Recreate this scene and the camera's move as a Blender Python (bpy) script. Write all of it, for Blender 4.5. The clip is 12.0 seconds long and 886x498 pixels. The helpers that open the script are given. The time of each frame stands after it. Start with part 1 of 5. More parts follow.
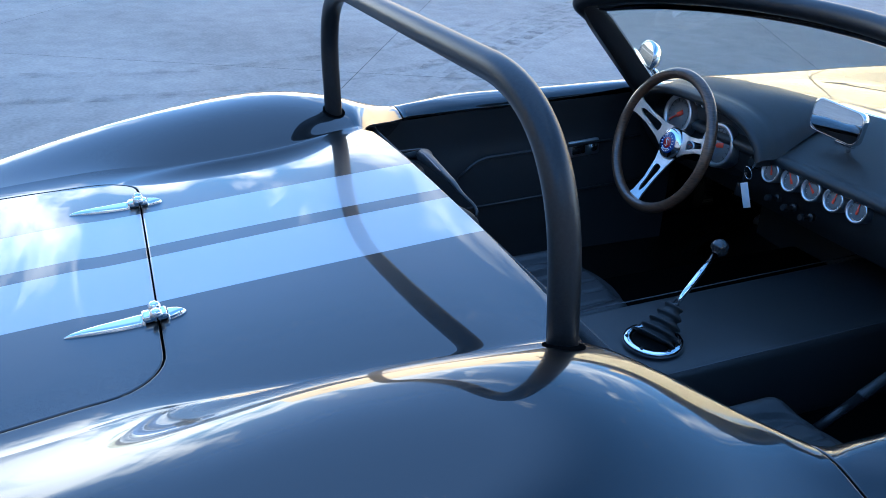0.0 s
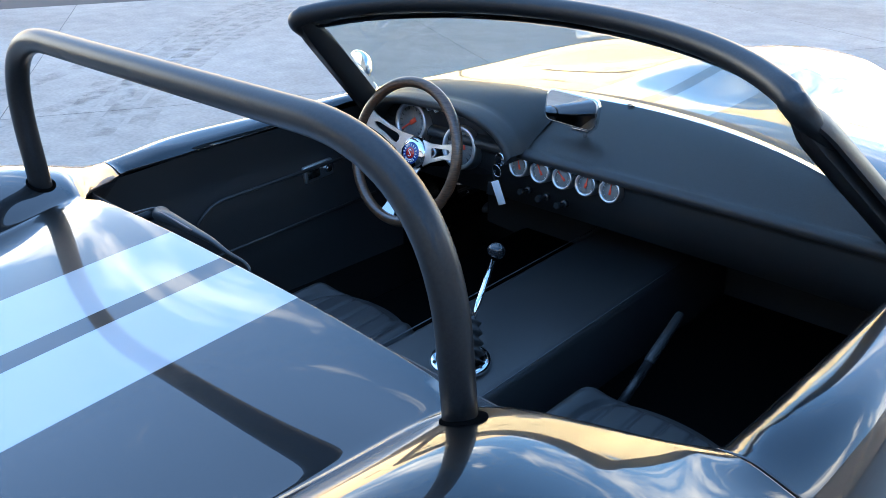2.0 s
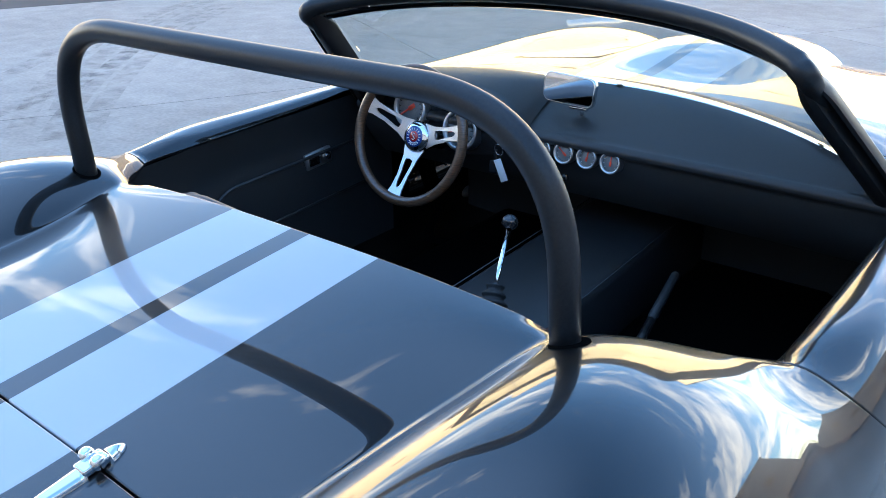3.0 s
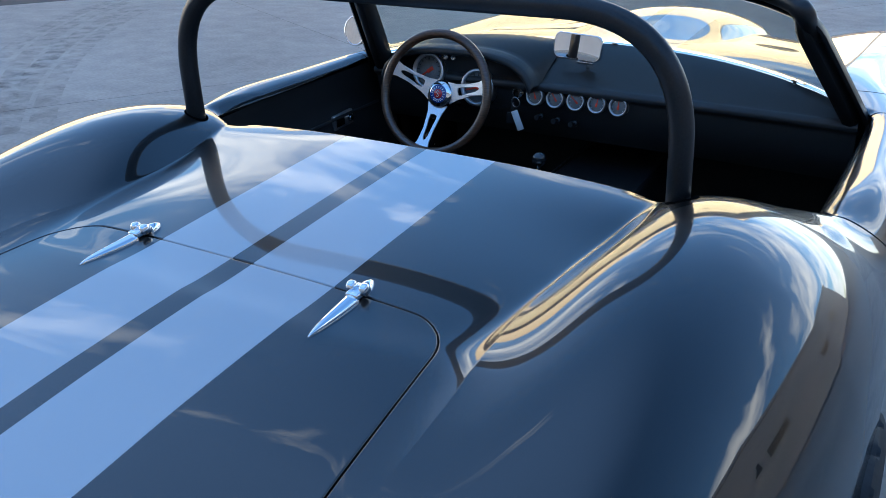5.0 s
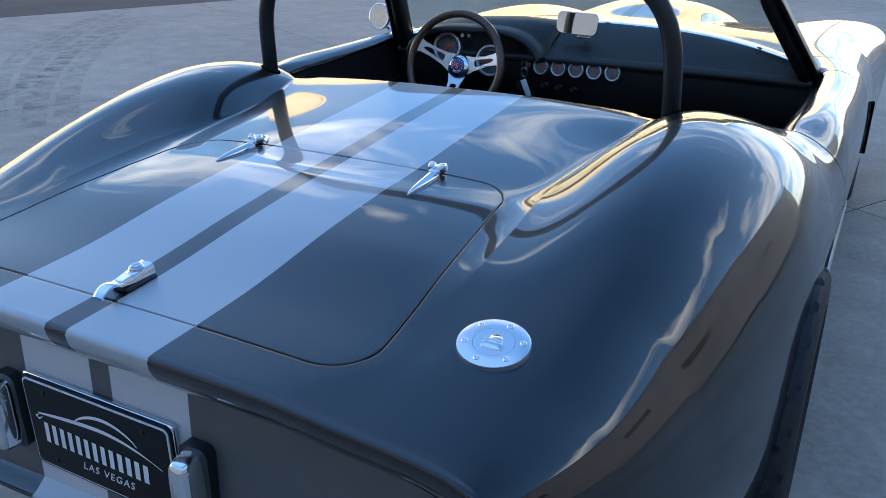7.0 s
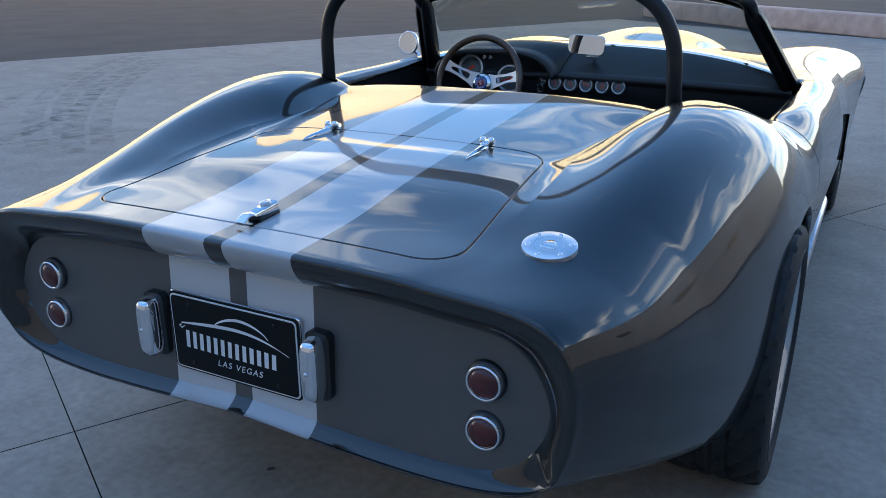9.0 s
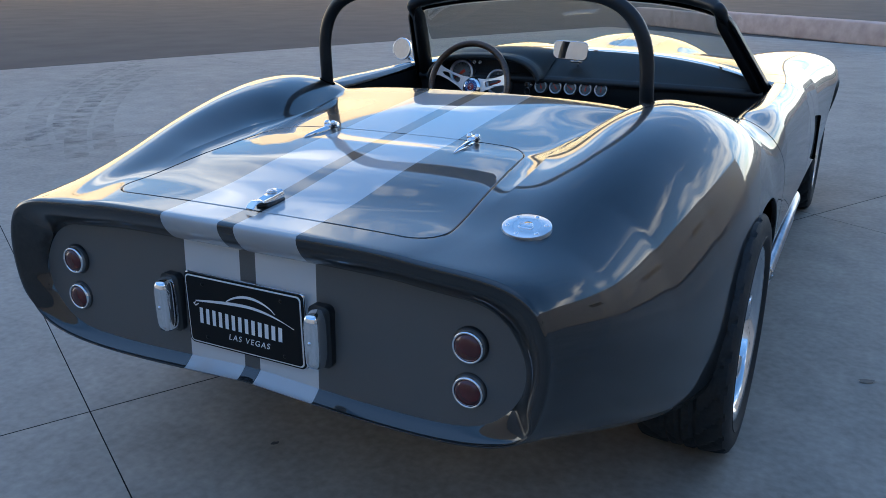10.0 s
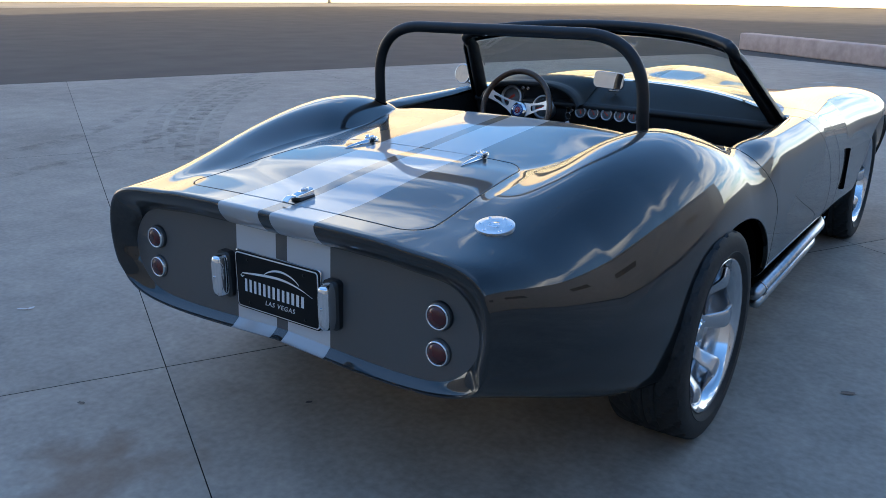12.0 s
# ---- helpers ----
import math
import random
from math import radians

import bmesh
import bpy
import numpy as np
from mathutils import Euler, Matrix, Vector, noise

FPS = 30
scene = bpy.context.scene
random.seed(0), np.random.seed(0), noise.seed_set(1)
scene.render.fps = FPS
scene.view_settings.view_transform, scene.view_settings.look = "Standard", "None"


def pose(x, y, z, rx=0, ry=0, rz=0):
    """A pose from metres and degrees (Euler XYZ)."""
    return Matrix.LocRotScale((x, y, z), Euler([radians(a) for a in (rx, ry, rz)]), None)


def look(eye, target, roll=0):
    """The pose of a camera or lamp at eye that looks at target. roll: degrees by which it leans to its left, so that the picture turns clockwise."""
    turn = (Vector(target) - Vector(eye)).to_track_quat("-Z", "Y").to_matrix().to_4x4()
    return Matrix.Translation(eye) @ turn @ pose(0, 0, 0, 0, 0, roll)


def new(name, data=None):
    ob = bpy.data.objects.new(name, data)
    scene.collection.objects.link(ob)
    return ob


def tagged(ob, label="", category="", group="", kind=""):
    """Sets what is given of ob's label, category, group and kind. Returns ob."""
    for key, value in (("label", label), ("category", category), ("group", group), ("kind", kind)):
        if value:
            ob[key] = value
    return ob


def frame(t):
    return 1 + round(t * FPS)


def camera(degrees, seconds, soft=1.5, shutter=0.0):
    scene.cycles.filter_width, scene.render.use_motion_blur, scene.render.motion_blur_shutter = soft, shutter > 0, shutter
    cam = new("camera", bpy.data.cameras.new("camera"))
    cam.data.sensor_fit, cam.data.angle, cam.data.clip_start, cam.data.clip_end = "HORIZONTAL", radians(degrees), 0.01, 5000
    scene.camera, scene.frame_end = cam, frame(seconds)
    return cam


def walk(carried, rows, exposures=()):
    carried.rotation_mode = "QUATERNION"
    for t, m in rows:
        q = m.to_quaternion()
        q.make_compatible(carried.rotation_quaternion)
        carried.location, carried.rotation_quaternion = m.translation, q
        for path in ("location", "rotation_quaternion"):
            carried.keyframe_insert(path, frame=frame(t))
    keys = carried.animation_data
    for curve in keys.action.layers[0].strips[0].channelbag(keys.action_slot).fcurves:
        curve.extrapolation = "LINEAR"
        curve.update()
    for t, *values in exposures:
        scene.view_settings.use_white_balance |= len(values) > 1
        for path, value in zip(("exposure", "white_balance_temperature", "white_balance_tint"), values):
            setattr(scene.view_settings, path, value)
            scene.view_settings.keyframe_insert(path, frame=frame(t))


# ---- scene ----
cam = camera(56.8, 12.0, soft=0.6)
PATH = [
    (0, (1.28, 0.631, 1.412), (-0.397, 1.315, 0.564), 1.5),
    (0.5, (1.212, 0.66, 1.429), (-0.406, 1.475, 0.58), 1.1),
    (1, (1.123, 0.657, 1.435), (-0.388, 1.66, 0.592), 0.2),
    (1.5, (1.073, 0.633, 1.435), (-0.287, 1.838, 0.599), -0.3),
    (2, (1.033, 0.556, 1.42), (-0.226, 1.867, 0.585), -0.6),
    (2.5, (0.997, 0.435, 1.422), (-0.199, 1.803, 0.585), -0.8),
    (4.5, (0.866, -0.053, 1.385), (-0.058, 1.515, 0.556), -0.3),
    (5, (0.838, -0.189, 1.368), (-0.078, 1.386, 0.544), -0.3),
    (5.5, (0.814, -0.319, 1.35), (-0.099, 1.261, 0.532), -0.4),
    (6, (0.844, -0.428, 1.333), (-0.058, 1.162, 0.519), -0.4),
    (6.5, (0.91, -0.539, 1.316), (0.025, 1.067, 0.516), -0.4),
    (7, (0.932, -0.658, 1.304), (0.055, 0.961, 0.524), -0.2),
    (7.5, (0.9, -0.791, 1.287), (0.02, 0.84, 0.537), -0.1),
    (9.5, (1.059, -1.139, 1.248), (0.177, 0.529, 0.586), -0.4),
    (10, (1.103, -1.217, 1.259), (0.225, 0.456, 0.602), -0.4),
    (10.5, (1.18, -1.299, 1.283), (0.3, 0.376, 0.635), -0.3),
    (11, (1.303, -1.328, 1.307), (0.401, 0.338, 0.666), -0.1),
    (11.5, (1.438, -1.371, 1.321), (0.445, 0.247, 0.692), 0.2),
    (12, (1.528, -1.425, 1.332), (0.434, 0.132, 0.715), 0.5),
]
walk(cam, [(t, look(eye, target, roll)) for t, eye, target, roll in PATH], exposures=[(0.0, 2.62, 5450, 6), (0.5, 2.90, 5650, 6), (1.0, 3.06, 5900, 6), (1.5, 3.18, 6300, 6), (2.7, 3.10, 6450, 7), (4.5, 2.15, 5850, 6), (7.5, 1.93, 6050, 7), (9.5, 1.81, 6150, 7), (12.0, 1.79, 6150, 7)])

# ---- world and sun ----
SUN_ELEV, SUN_AZ = radians(11.0), radians(176.0)   # azimuth clockwise from +y
SKY = 0.11
world = bpy.data.worlds.new("world")
scene.world = world
world.use_nodes = True
wn, wl = world.node_tree.nodes, world.node_tree.links
wn.clear()
sky = wn.new("ShaderNodeTexSky")
sky.sky_type, sky.sun_disc = "NISHITA", False
sky.sun_elevation, sky.sun_rotation = SUN_ELEV, SUN_AZ
sky.air_density, sky.dust_density, sky.ozone_density = 1.0, 0.1, 4.0
wtc = wn.new("ShaderNodeTexCoord")
wsep = wn.new("ShaderNodeSeparateXYZ")
wl.new(wtc.outputs["Generated"], wsep.inputs[0])
# project the direction onto a high flat layer, so that clouds crowd towards the horizon
wup = wn.new("ShaderNodeMath")
wup.operation = "ADD"
wup.inputs[1].default_value = 0.22
wabs = wn.new("ShaderNodeMath")
wabs.operation = "ABSOLUTE"
wl.new(wsep.outputs["Z"], wabs.inputs[0])
wl.new(wabs.outputs[0], wup.inputs[0])
wdiv = wn.new("ShaderNodeVectorMath")
wdiv.operation = "DIVIDE"
wl.new(wtc.outputs["Generated"], wdiv.inputs[0])
wl.new(wup.outputs[0], wdiv.inputs[1])
wmap = wn.new("ShaderNodeMapping")
wmap.inputs["Scale"].default_value = (0.75, 2.1, 0.3)
wmap.inputs["Rotation"].default_value = (0, 0, radians(25))
wmap.inputs["Location"].default_value = (3.1, 1.7, 0)
wno = wn.new("ShaderNodeTexNoise")
wno.inputs["Scale"].default_value, wno.inputs["Detail"].default_value = 1.5, 10.0
wno.inputs["Roughness"].default_value, wno.inputs["Distortion"].default_value = 0.6, 0.7
wl.new(wdiv.outputs[0], wmap.inputs["Vector"])
wl.new(wmap.outputs["Vector"], wno.inputs["Vector"])
# more cover near the horizon
wlow = wn.new("ShaderNodeMapRange")
wlow.inputs["From Min"].default_value, wlow.inputs["From Max"].default_value = 0.06, 0.60
wlow.inputs["To Min"].default_value, wlow.inputs["To Max"].default_value = 0.17, -0.065
wl.new(wabs.outputs[0], wlow.inputs["Value"])
wadd = wn.new("ShaderNodeMath")
wadd.operation = "ADD"
wl.new(wno.outputs["Fac"], wadd.inputs[0])
wl.new(wlow.outputs["Result"], wadd.inputs[1])
wramp = wn.new("ShaderNodeValToRGB")
wramp.color_ramp.elements[0].position, wramp.color_ramp.elements[1].position = 0.53, 0.69
wl.new(wadd.outputs[0], wramp.inputs["Fac"])
wfac = wn.new("ShaderNodeMath")
wfac.operation = "MULTIPLY"
wfac.inputs[1].default_value = 0.85
wl.new(wramp.outputs["Color"], wfac.inputs[0])
wmix = wn.new("ShaderNodeMixRGB")
wmix.inputs[2].default_value = (8.6, 8.2, 7.7, 1)
wl.new(wfac.outputs[0], wmix.inputs[0])
# blue brightening added overhead and towards -x, to lift the paint's reflections
wflip = wn.new("ShaderNodeVectorMath")
wflip.operation = "ABSOLUTE"
wl.new(wtc.outputs["Generated"], wflip.inputs[0])
wside = wn.new("ShaderNodeSeparateXYZ")
wl.new(wflip.outputs[0], wside.inputs[0])
wlean, wtilt = wn.new("ShaderNodeMath"), wn.new("ShaderNodeMath")
wlean.operation = wtilt.operation = "MULTIPLY_ADD"
wlean.inputs[1].default_value, wtilt.inputs[1].default_value = -0.45, -0.34
wl.new(wside.outputs["Y"], wlean.inputs[0])
wl.new(wsep.outputs["Z"], wlean.inputs[2])
wl.new(wsep.outputs["X"], wtilt.inputs[0])
wl.new(wlean.outputs[0], wtilt.inputs[2])
wlift = wn.new("ShaderNodeMapRange")
wlift.interpolation_type = "SMOOTHSTEP"
wlift.inputs["From Min"].default_value, wlift.inputs["From Max"].default_value = 0.48, 0.85
wlift.inputs["To Min"].default_value, wlift.inputs["To Max"].default_value = 0.0, 0.42
wl.new(wtilt.outputs[0], wlift.inputs["Value"])
wlift_mix = wn.new("ShaderNodeMixRGB")
wlift_mix.inputs[2].default_value = (1.9, 3.2, 5.8, 1)
wl.new(wlift.outputs["Result"], wlift_mix.inputs[0])
wl.new(sky.outputs["Color"], wlift_mix.inputs[1])
wl.new(wlift_mix.outputs[0], wmix.inputs[1])
wbg = wn.new("ShaderNodeBackground")
wbg.inputs["Strength"].default_value = SKY
wout = wn.new("ShaderNodeOutputWorld")
wl.new(wmix.outputs[0], wbg.inputs["Color"])
wl.new(wbg.outputs[0], wout.inputs["Surface"])
sun_data = bpy.data.lights.new("sun", "SUN")
sun_data.energy, sun_data.angle, sun_data.color = 5.0, radians(0.53), (1.0, 0.80, 0.55)
sun_ob = new("sun", sun_data)
sun_dir = Vector((math.sin(SUN_AZ) * math.cos(SUN_ELEV), math.cos(SUN_AZ) * math.cos(SUN_ELEV), math.sin(SUN_ELEV)))
sun_ob.matrix_world = look(sun_dir * 100, (0, 0, 0))


# ---- materials ----
def mat(name, color, rough=0.5, metal=0.0, coat=0.0, coat_rough=0.03, spec=0.5):
    m = bpy.data.materials.new(name)
    m.use_nodes = True
    b = m.node_tree.nodes["Principled BSDF"]
    b.inputs["Base Color"].default_value = (*color, 1)
    b.inputs["Roughness"].default_value, b.inputs["Metallic"].default_value = rough, metal
    b.inputs["Coat Weight"].default_value, b.inputs["Coat Roughness"].default_value = coat, coat_rough
    b.inputs["Specular IOR Level"].default_value = spec
    return m


def grain(m, scale, lo, hi, bump=0.0, detail=4.0, stretch=(1, 1, 1), rough=None):
    """Noise between two colours, with some relief and uneven gloss, in metres of the object."""
    n, l = m.node_tree.nodes, m.node_tree.links
    b = n["Principled BSDF"]
    tc, mp, no, cr = n.new("ShaderNodeTexCoord"), n.new("ShaderNodeMapping"), n.new("ShaderNodeTexNoise"), n.new("ShaderNodeValToRGB")
    mp.inputs["Scale"].default_value = stretch
    no.inputs["Scale"].default_value, no.inputs["Detail"].default_value = scale, detail
    cr.color_ramp.elements[0].color, cr.color_ramp.elements[1].color = (*lo, 1), (*hi, 1)
    cr.color_ramp.elements[0].position, cr.color_ramp.elements[1].position = 0.3, 0.7
    l.new(tc.outputs["Object"], mp.inputs["Vector"])
    l.new(mp.outputs["Vector"], no.inputs["Vector"])
    l.new(no.outputs["Fac"], cr.inputs["Fac"])
    l.new(cr.outputs["Color"], b.inputs["Base Color"])
    if bump:
        bp = n.new("ShaderNodeBump")
        bp.inputs["Strength"].default_value, bp.inputs["Distance"].default_value = bump, 0.002
        l.new(no.outputs["Fac"], bp.inputs["Height"])
        l.new(bp.outputs["Normal"], b.inputs["Normal"])
    if rough:
        mr = n.new("ShaderNodeMapRange")
        mr.inputs["To Min"].default_value, mr.inputs["To Max"].default_value = rough
        l.new(no.outputs["Fac"], mr.inputs["Value"])
        l.new(mr.outputs["Result"], b.inputs["Roughness"])
    return m


STRIPE_IN, STRIPE_OUT = 0.021, 0.174


def paint_material(name, low, high, rough, metal, coat, coat_rough, coat_ior, stripe):
    """Gunmetal metallic with two pale stripes along the car, under clear coat."""
    m = mat(name, (0.05, 0.05, 0.05), rough, metal, coat, coat_rough)
    n, l = m.node_tree.nodes, m.node_tree.links
    b = n["Principled BSDF"]
    tc, sp, ab = n.new("ShaderNodeTexCoord"), n.new("ShaderNodeSeparateXYZ"), n.new("ShaderNodeMath")
    ab.operation = "ABSOLUTE"
    l.new(tc.outputs["Object"], sp.inputs[0])
    l.new(sp.outputs["X"], ab.inputs[0])
    a, c, d = n.new("ShaderNodeMath"), n.new("ShaderNodeMath"), n.new("ShaderNodeMath")
    a.operation, c.operation, d.operation = "GREATER_THAN", "LESS_THAN", "MULTIPLY"
    a.inputs[1].default_value, c.inputs[1].default_value = STRIPE_IN, STRIPE_OUT
    l.new(ab.outputs[0], a.inputs[0])
    l.new(ab.outputs[0], c.inputs[0])
    l.new(a.outputs[0], d.inputs[0])
    l.new(c.outputs[0], d.inputs[1])
    fl = n.new("ShaderNodeTexNoise")
    fl.inputs["Scale"].default_value, fl.inputs["Detail"].default_value = 900.0, 1.0
    l.new(tc.outputs["Object"], fl.inputs["Vector"])
    fr = n.new("ShaderNodeValToRGB")
    fr.color_ramp.elements[0].color, fr.color_ramp.elements[1].color = (low, low * .985, low * .965, 1), (high, high * .985, high * .965, 1)
    l.new(fl.outputs["Fac"], fr.inputs["Fac"])
    mx = n.new("ShaderNodeMixRGB")
    mx.inputs[2].default_value = (*stripe, 1)
    l.new(d.outputs[0], mx.inputs[0])
    l.new(fr.outputs["Color"], mx.inputs[1])
    l.new(mx.outputs[0], b.inputs["Base Color"])
    me = n.new("ShaderNodeMapRange")
    me.inputs["To Min"].default_value, me.inputs["To Max"].default_value = metal, 0.1
    l.new(d.outputs[0], me.inputs["Value"])
    l.new(me.outputs["Result"], b.inputs["Metallic"])
    b.inputs["Coat IOR"].default_value, b.inputs["Specular IOR Level"].default_value = coat_ior, 0.2
    return m


PAINT = paint_material("gunmetal_paint", .007, .018, 0.36, 0.75, 1.0, 0.003, 1.66, (0.39, 0.40, 0.41))
SATIN_PAINT = paint_material("satin_gunmetal", .095, .145, 0.5, 0.3, 0.35, 0.25, 1.5, (0.56, 0.57, 0.58))
BLACK = mat("black_satin", (0.012, 0.012, 0.013), 0.38)
TUBE = grain(mat("black_powder_coat", (0.014, 0.014, 0.014), 0.36, spec=0.4), 260, (0.011, 0.011, 0.012), (0.018, 0.018, 0.019), 0.05)
VINYL = grain(mat("black_vinyl", (0.028, 0.028, 0.029), 0.44, spec=0.5), 420, (0.022, 0.022, 0.0225), (0.034, 0.034, 0.035), 0.14)
CARPET = grain(mat("black_carpet", (0.02, 0.02, 0.02), 0.95, spec=0.2), 700, (0.040, 0.040, 0.041), (0.080, 0.080, 0.081), 0.6)
CHROME = mat("chrome", (0.82, 0.83, 0.85), 0.07, 1.0)
SATIN = grain(mat("satin_alloy", (0.7, 0.71, 0.73), 0.38, 1.0), 240, (0.68, 0.69, 0.71), (0.76, 0.77, 0.79), 0.03)
ALLOY = mat("brushed_alloy", (0.66, 0.67, 0.69), 0.24, 1.0)
RUBBER = grain(mat("tyre_rubber", (0.016, 0.016, 0.016), 0.7), 90, (0.010, 0.010, 0.010), (0.020, 0.020, 0.020), 0.2)
# shade in gaps, recesses and under the body, put into a gloss-free black
DARK = mat("dark_void", (0.003, 0.003, 0.003), 1.0, spec=0.0)
GLASS = mat("glass", (0.74, 0.80, 0.78), 0.0)
GLASS.node_tree.nodes["Principled BSDF"].inputs["Transmission Weight"].default_value = 1.0
GLASS.node_tree.nodes["Principled BSDF"].inputs["IOR"].default_value = 1.45


def link(name, data, material, parent=None, label=""):
    ob = new(name, data)
    if material is not None:
        data.materials.append(material)
    if parent is not None:
        ob.parent = parent
    if label:
        ob["label"] = label
    return ob


def part(name, bm, material, parent=None, label="", smooth=True):
    me = bpy.data.meshes.new(name)
    if smooth:
        for f in bm.faces:
            f.smooth = True
    bm.normal_update()
    bm.to_mesh(me)
    bm.free()
    return link(name, me, material, parent, label)


def hard(ob, angle=35):
    """Keeps edges sharper than the angle."""
    ob.data.set_sharp_from_angle(angle=radians(angle))
    return ob


def thing(name, label, category, place=(0, 0, 0), group="", kind=""):
    e = new(name)
    e.empty_display_size = 0.1
    e.location = place
    return tagged(e, label, category, group, kind)


# ---- shapes ----
def box(bm, c, size, rot=None, bevel=0.0, seg=2):
    r = bmesh.ops.create_cube(bm, size=1.0)
    m = Matrix.Translation(c) @ (rot or Matrix.Identity(4)) @ Matrix.Diagonal((*size, 1))
    bmesh.ops.transform(bm, matrix=m, verts=r["verts"])
    if bevel:
        es = list({e for v in r["verts"] for e in v.link_edges})
        bmesh.ops.bevel(bm, geom=es, offset=bevel, segments=seg, affect="EDGES", profile=0.5)
    return bm


def lathe(bm, profile, m=None, n=32, close=False):
    """Turns (radius, height) pairs round z, then places by m."""
    rings = []
    m = m or Matrix.Identity(4)
    for r, h in profile:
        if r < 1e-6:
            rings.append([bm.verts.new(m @ Vector((0, 0, h)))])
        else:
            rings.append([bm.verts.new(m @ Vector((r * math.cos(2 * math.pi * k / n), r * math.sin(2 * math.pi * k / n), h))) for k in range(n)])
    for a, b in zip(rings, rings[1:]):
        for k in range(n):
            q = [a[k % len(a)], a[(k + 1) % n % len(a)], b[(k + 1) % n % len(b)], b[k % len(b)]]
            q = list(dict.fromkeys(q))
            if len(q) > 2:
                bm.faces.new(q)
    return bm


def tube(bm, pts, radius, n=14, caps=True, closed=False, flat=1.0):
    """A tube along points; radius may be one number or one per point."""
    pts = [Vector(p) for p in pts]
    rad = radius if isinstance(radius, (list, tuple)) else [radius] * len(pts)
    rings, up = [], None
    for i, p in enumerate(pts):
        if closed:
            t = (pts[(i + 1) % len(pts)] - pts[i - 1]).normalized()
        else:
            t = (pts[min(i + 1, len(pts) - 1)] - pts[max(i - 1, 0)]).normalized()
        if up is None:
            up = t.orthogonal().normalized()
        up = (up - t * up.dot(t)).normalized()
        side = t.cross(up)
        rings.append([bm.verts.new(p + (up * math.cos(2 * math.pi * k / n) + side * math.sin(2 * math.pi * k / n) * flat) * rad[i]) for k in range(n)])
    pairs = list(zip(rings, rings[1:]))
    if closed:
        pairs.append((rings[-1], rings[0]))
    for a, b in pairs:
        for k in range(n):
            bm.faces.new((a[k], a[(k + 1) % n], b[(k + 1) % n], b[k]))
    if caps and not closed:
        bm.faces.new(rings[0][::-1])
        bm.faces.new(rings[-1])
    return bm


def bend(pts, radius, steps=8):
    """Rounds the corners of a polyline."""
    pts = [Vector(p) for p in pts]
    rads = radius if isinstance(radius, (list, tuple)) else [radius] * len(pts)
    out = [pts[0]]
    for i in range(1, len(pts) - 1):
        a, b, c = pts[i - 1], pts[i], pts[i + 1]
        u, w = (a - b).normalized(), (c - b).normalized()
        r = min(rads[i], (a - b).length * 0.49, (c - b).length * 0.49)
        for k in range(steps + 1):
            s = k / steps
            out.append(b + u * r * (1 - s) ** 2 + w * r * s ** 2)
    out.append(pts[-1])
    return out


def spline(knots, values):
    """Natural cubic spline; values may have several columns."""
    x, v = np.asarray(knots, float), np.asarray(values, float)
    n, h = len(x), np.diff(x)
    A, r = np.eye(n), np.zeros(v.shape)
    for i in range(1, n - 1):
        A[i, i - 1:i + 2] = h[i - 1], 2 * (h[i - 1] + h[i]), h[i]
        r[i] = 6 * ((v[i + 1] - v[i]) / h[i] - (v[i] - v[i - 1]) / h[i - 1])
    m = np.linalg.solve(A, r)

    def at(q):
        q = np.asarray(q, float)
        k = np.clip(np.searchsorted(x, q) - 1, 0, n - 2)
        d, s, e = h[k], q - x[k], x[k + 1] - q
        if v.ndim > 1:
            d, s, e = d[:, None], s[:, None], e[:, None]
        return (m[k] * e ** 3 + m[k + 1] * s ** 3) / (6 * d) + (v[k] / d - m[k] * d / 6) * e + (v[k + 1] / d - m[k + 1] * d / 6) * s
    return at


# ---- the car's skin: sections lofted along feature lines ----
YK = [-0.035, 0.10, 0.30, 0.55, 0.80, 1.00, 1.19, 1.28, 1.42, 1.70, 2.10, 2.40, 2.80, 3.20, 3.60, 4.00, 4.25]
LINES = {
    "zd": [.776, .784, .803, .827, .850, .866, .879, .885, .892, .900, .899, .896, .880, .848, .784, .655, .510],
    "xv": [.360, .420, .452, .446, .440, .468, .520, .560, .610, .650, .640, .540, .460, .430, .400, .380, .350],
    "zv": [.773, .776, .787, .807, .829, .843, .852, .815, .770, .775, .815, .866, .848, .812, .745, .615, .475],
    "xc": [.520, .560, .605, .640, .652, .650, .664, .712, .780, .805, .800, .745, .705, .700, .690, .650, .600],
    "zc": [.761, .768, .802, .860, .904, .913, .870, .836, .830, .833, .838, .846, .852, .842, .805, .705, .580],
    "xw": [.686, .742, .808, .868, .898, .905, .902, .894, .889, .890, .893, .898, .906, .918, .934, .850, .720],
    "zw": [.635, .618, .550, .490, .465, .462, .468, .472, .480, .480, .480, .500, .540, .610, .655, .560, .420],
    "xb": [.600, .660, .730, .800, .845, .850, .845, .840, .835, .832, .832, .832, .832, .832, .805, .740, .620],
    "zb": [.432, .395, .330, .265, .255, .265, .290, .305, .320, .325, .322, .318, .305, .285, .280, .300, .300],
}
ROWS_Y = np.arange(-0.035, 4.2501, 0.015)
SEG = (30, 12, 16, 12, 12, 10, 16, 36)


CREASE = ([.10, .45, .58, .68, .80, 1.2], [.016, .022, .019, .012, .006, .004])
FULL = ([0, .15, .35, .6, .85, 1.2, 1.36, 1.5, 2.2, 2.7], [.75, .70, .67, .69, .735, .765, .80, .83, .83, .76])


def ramp(a, b, q):
    s = min(1, max(0, (q - a) / (b - a)))
    return s * s * (3 - 2 * s)


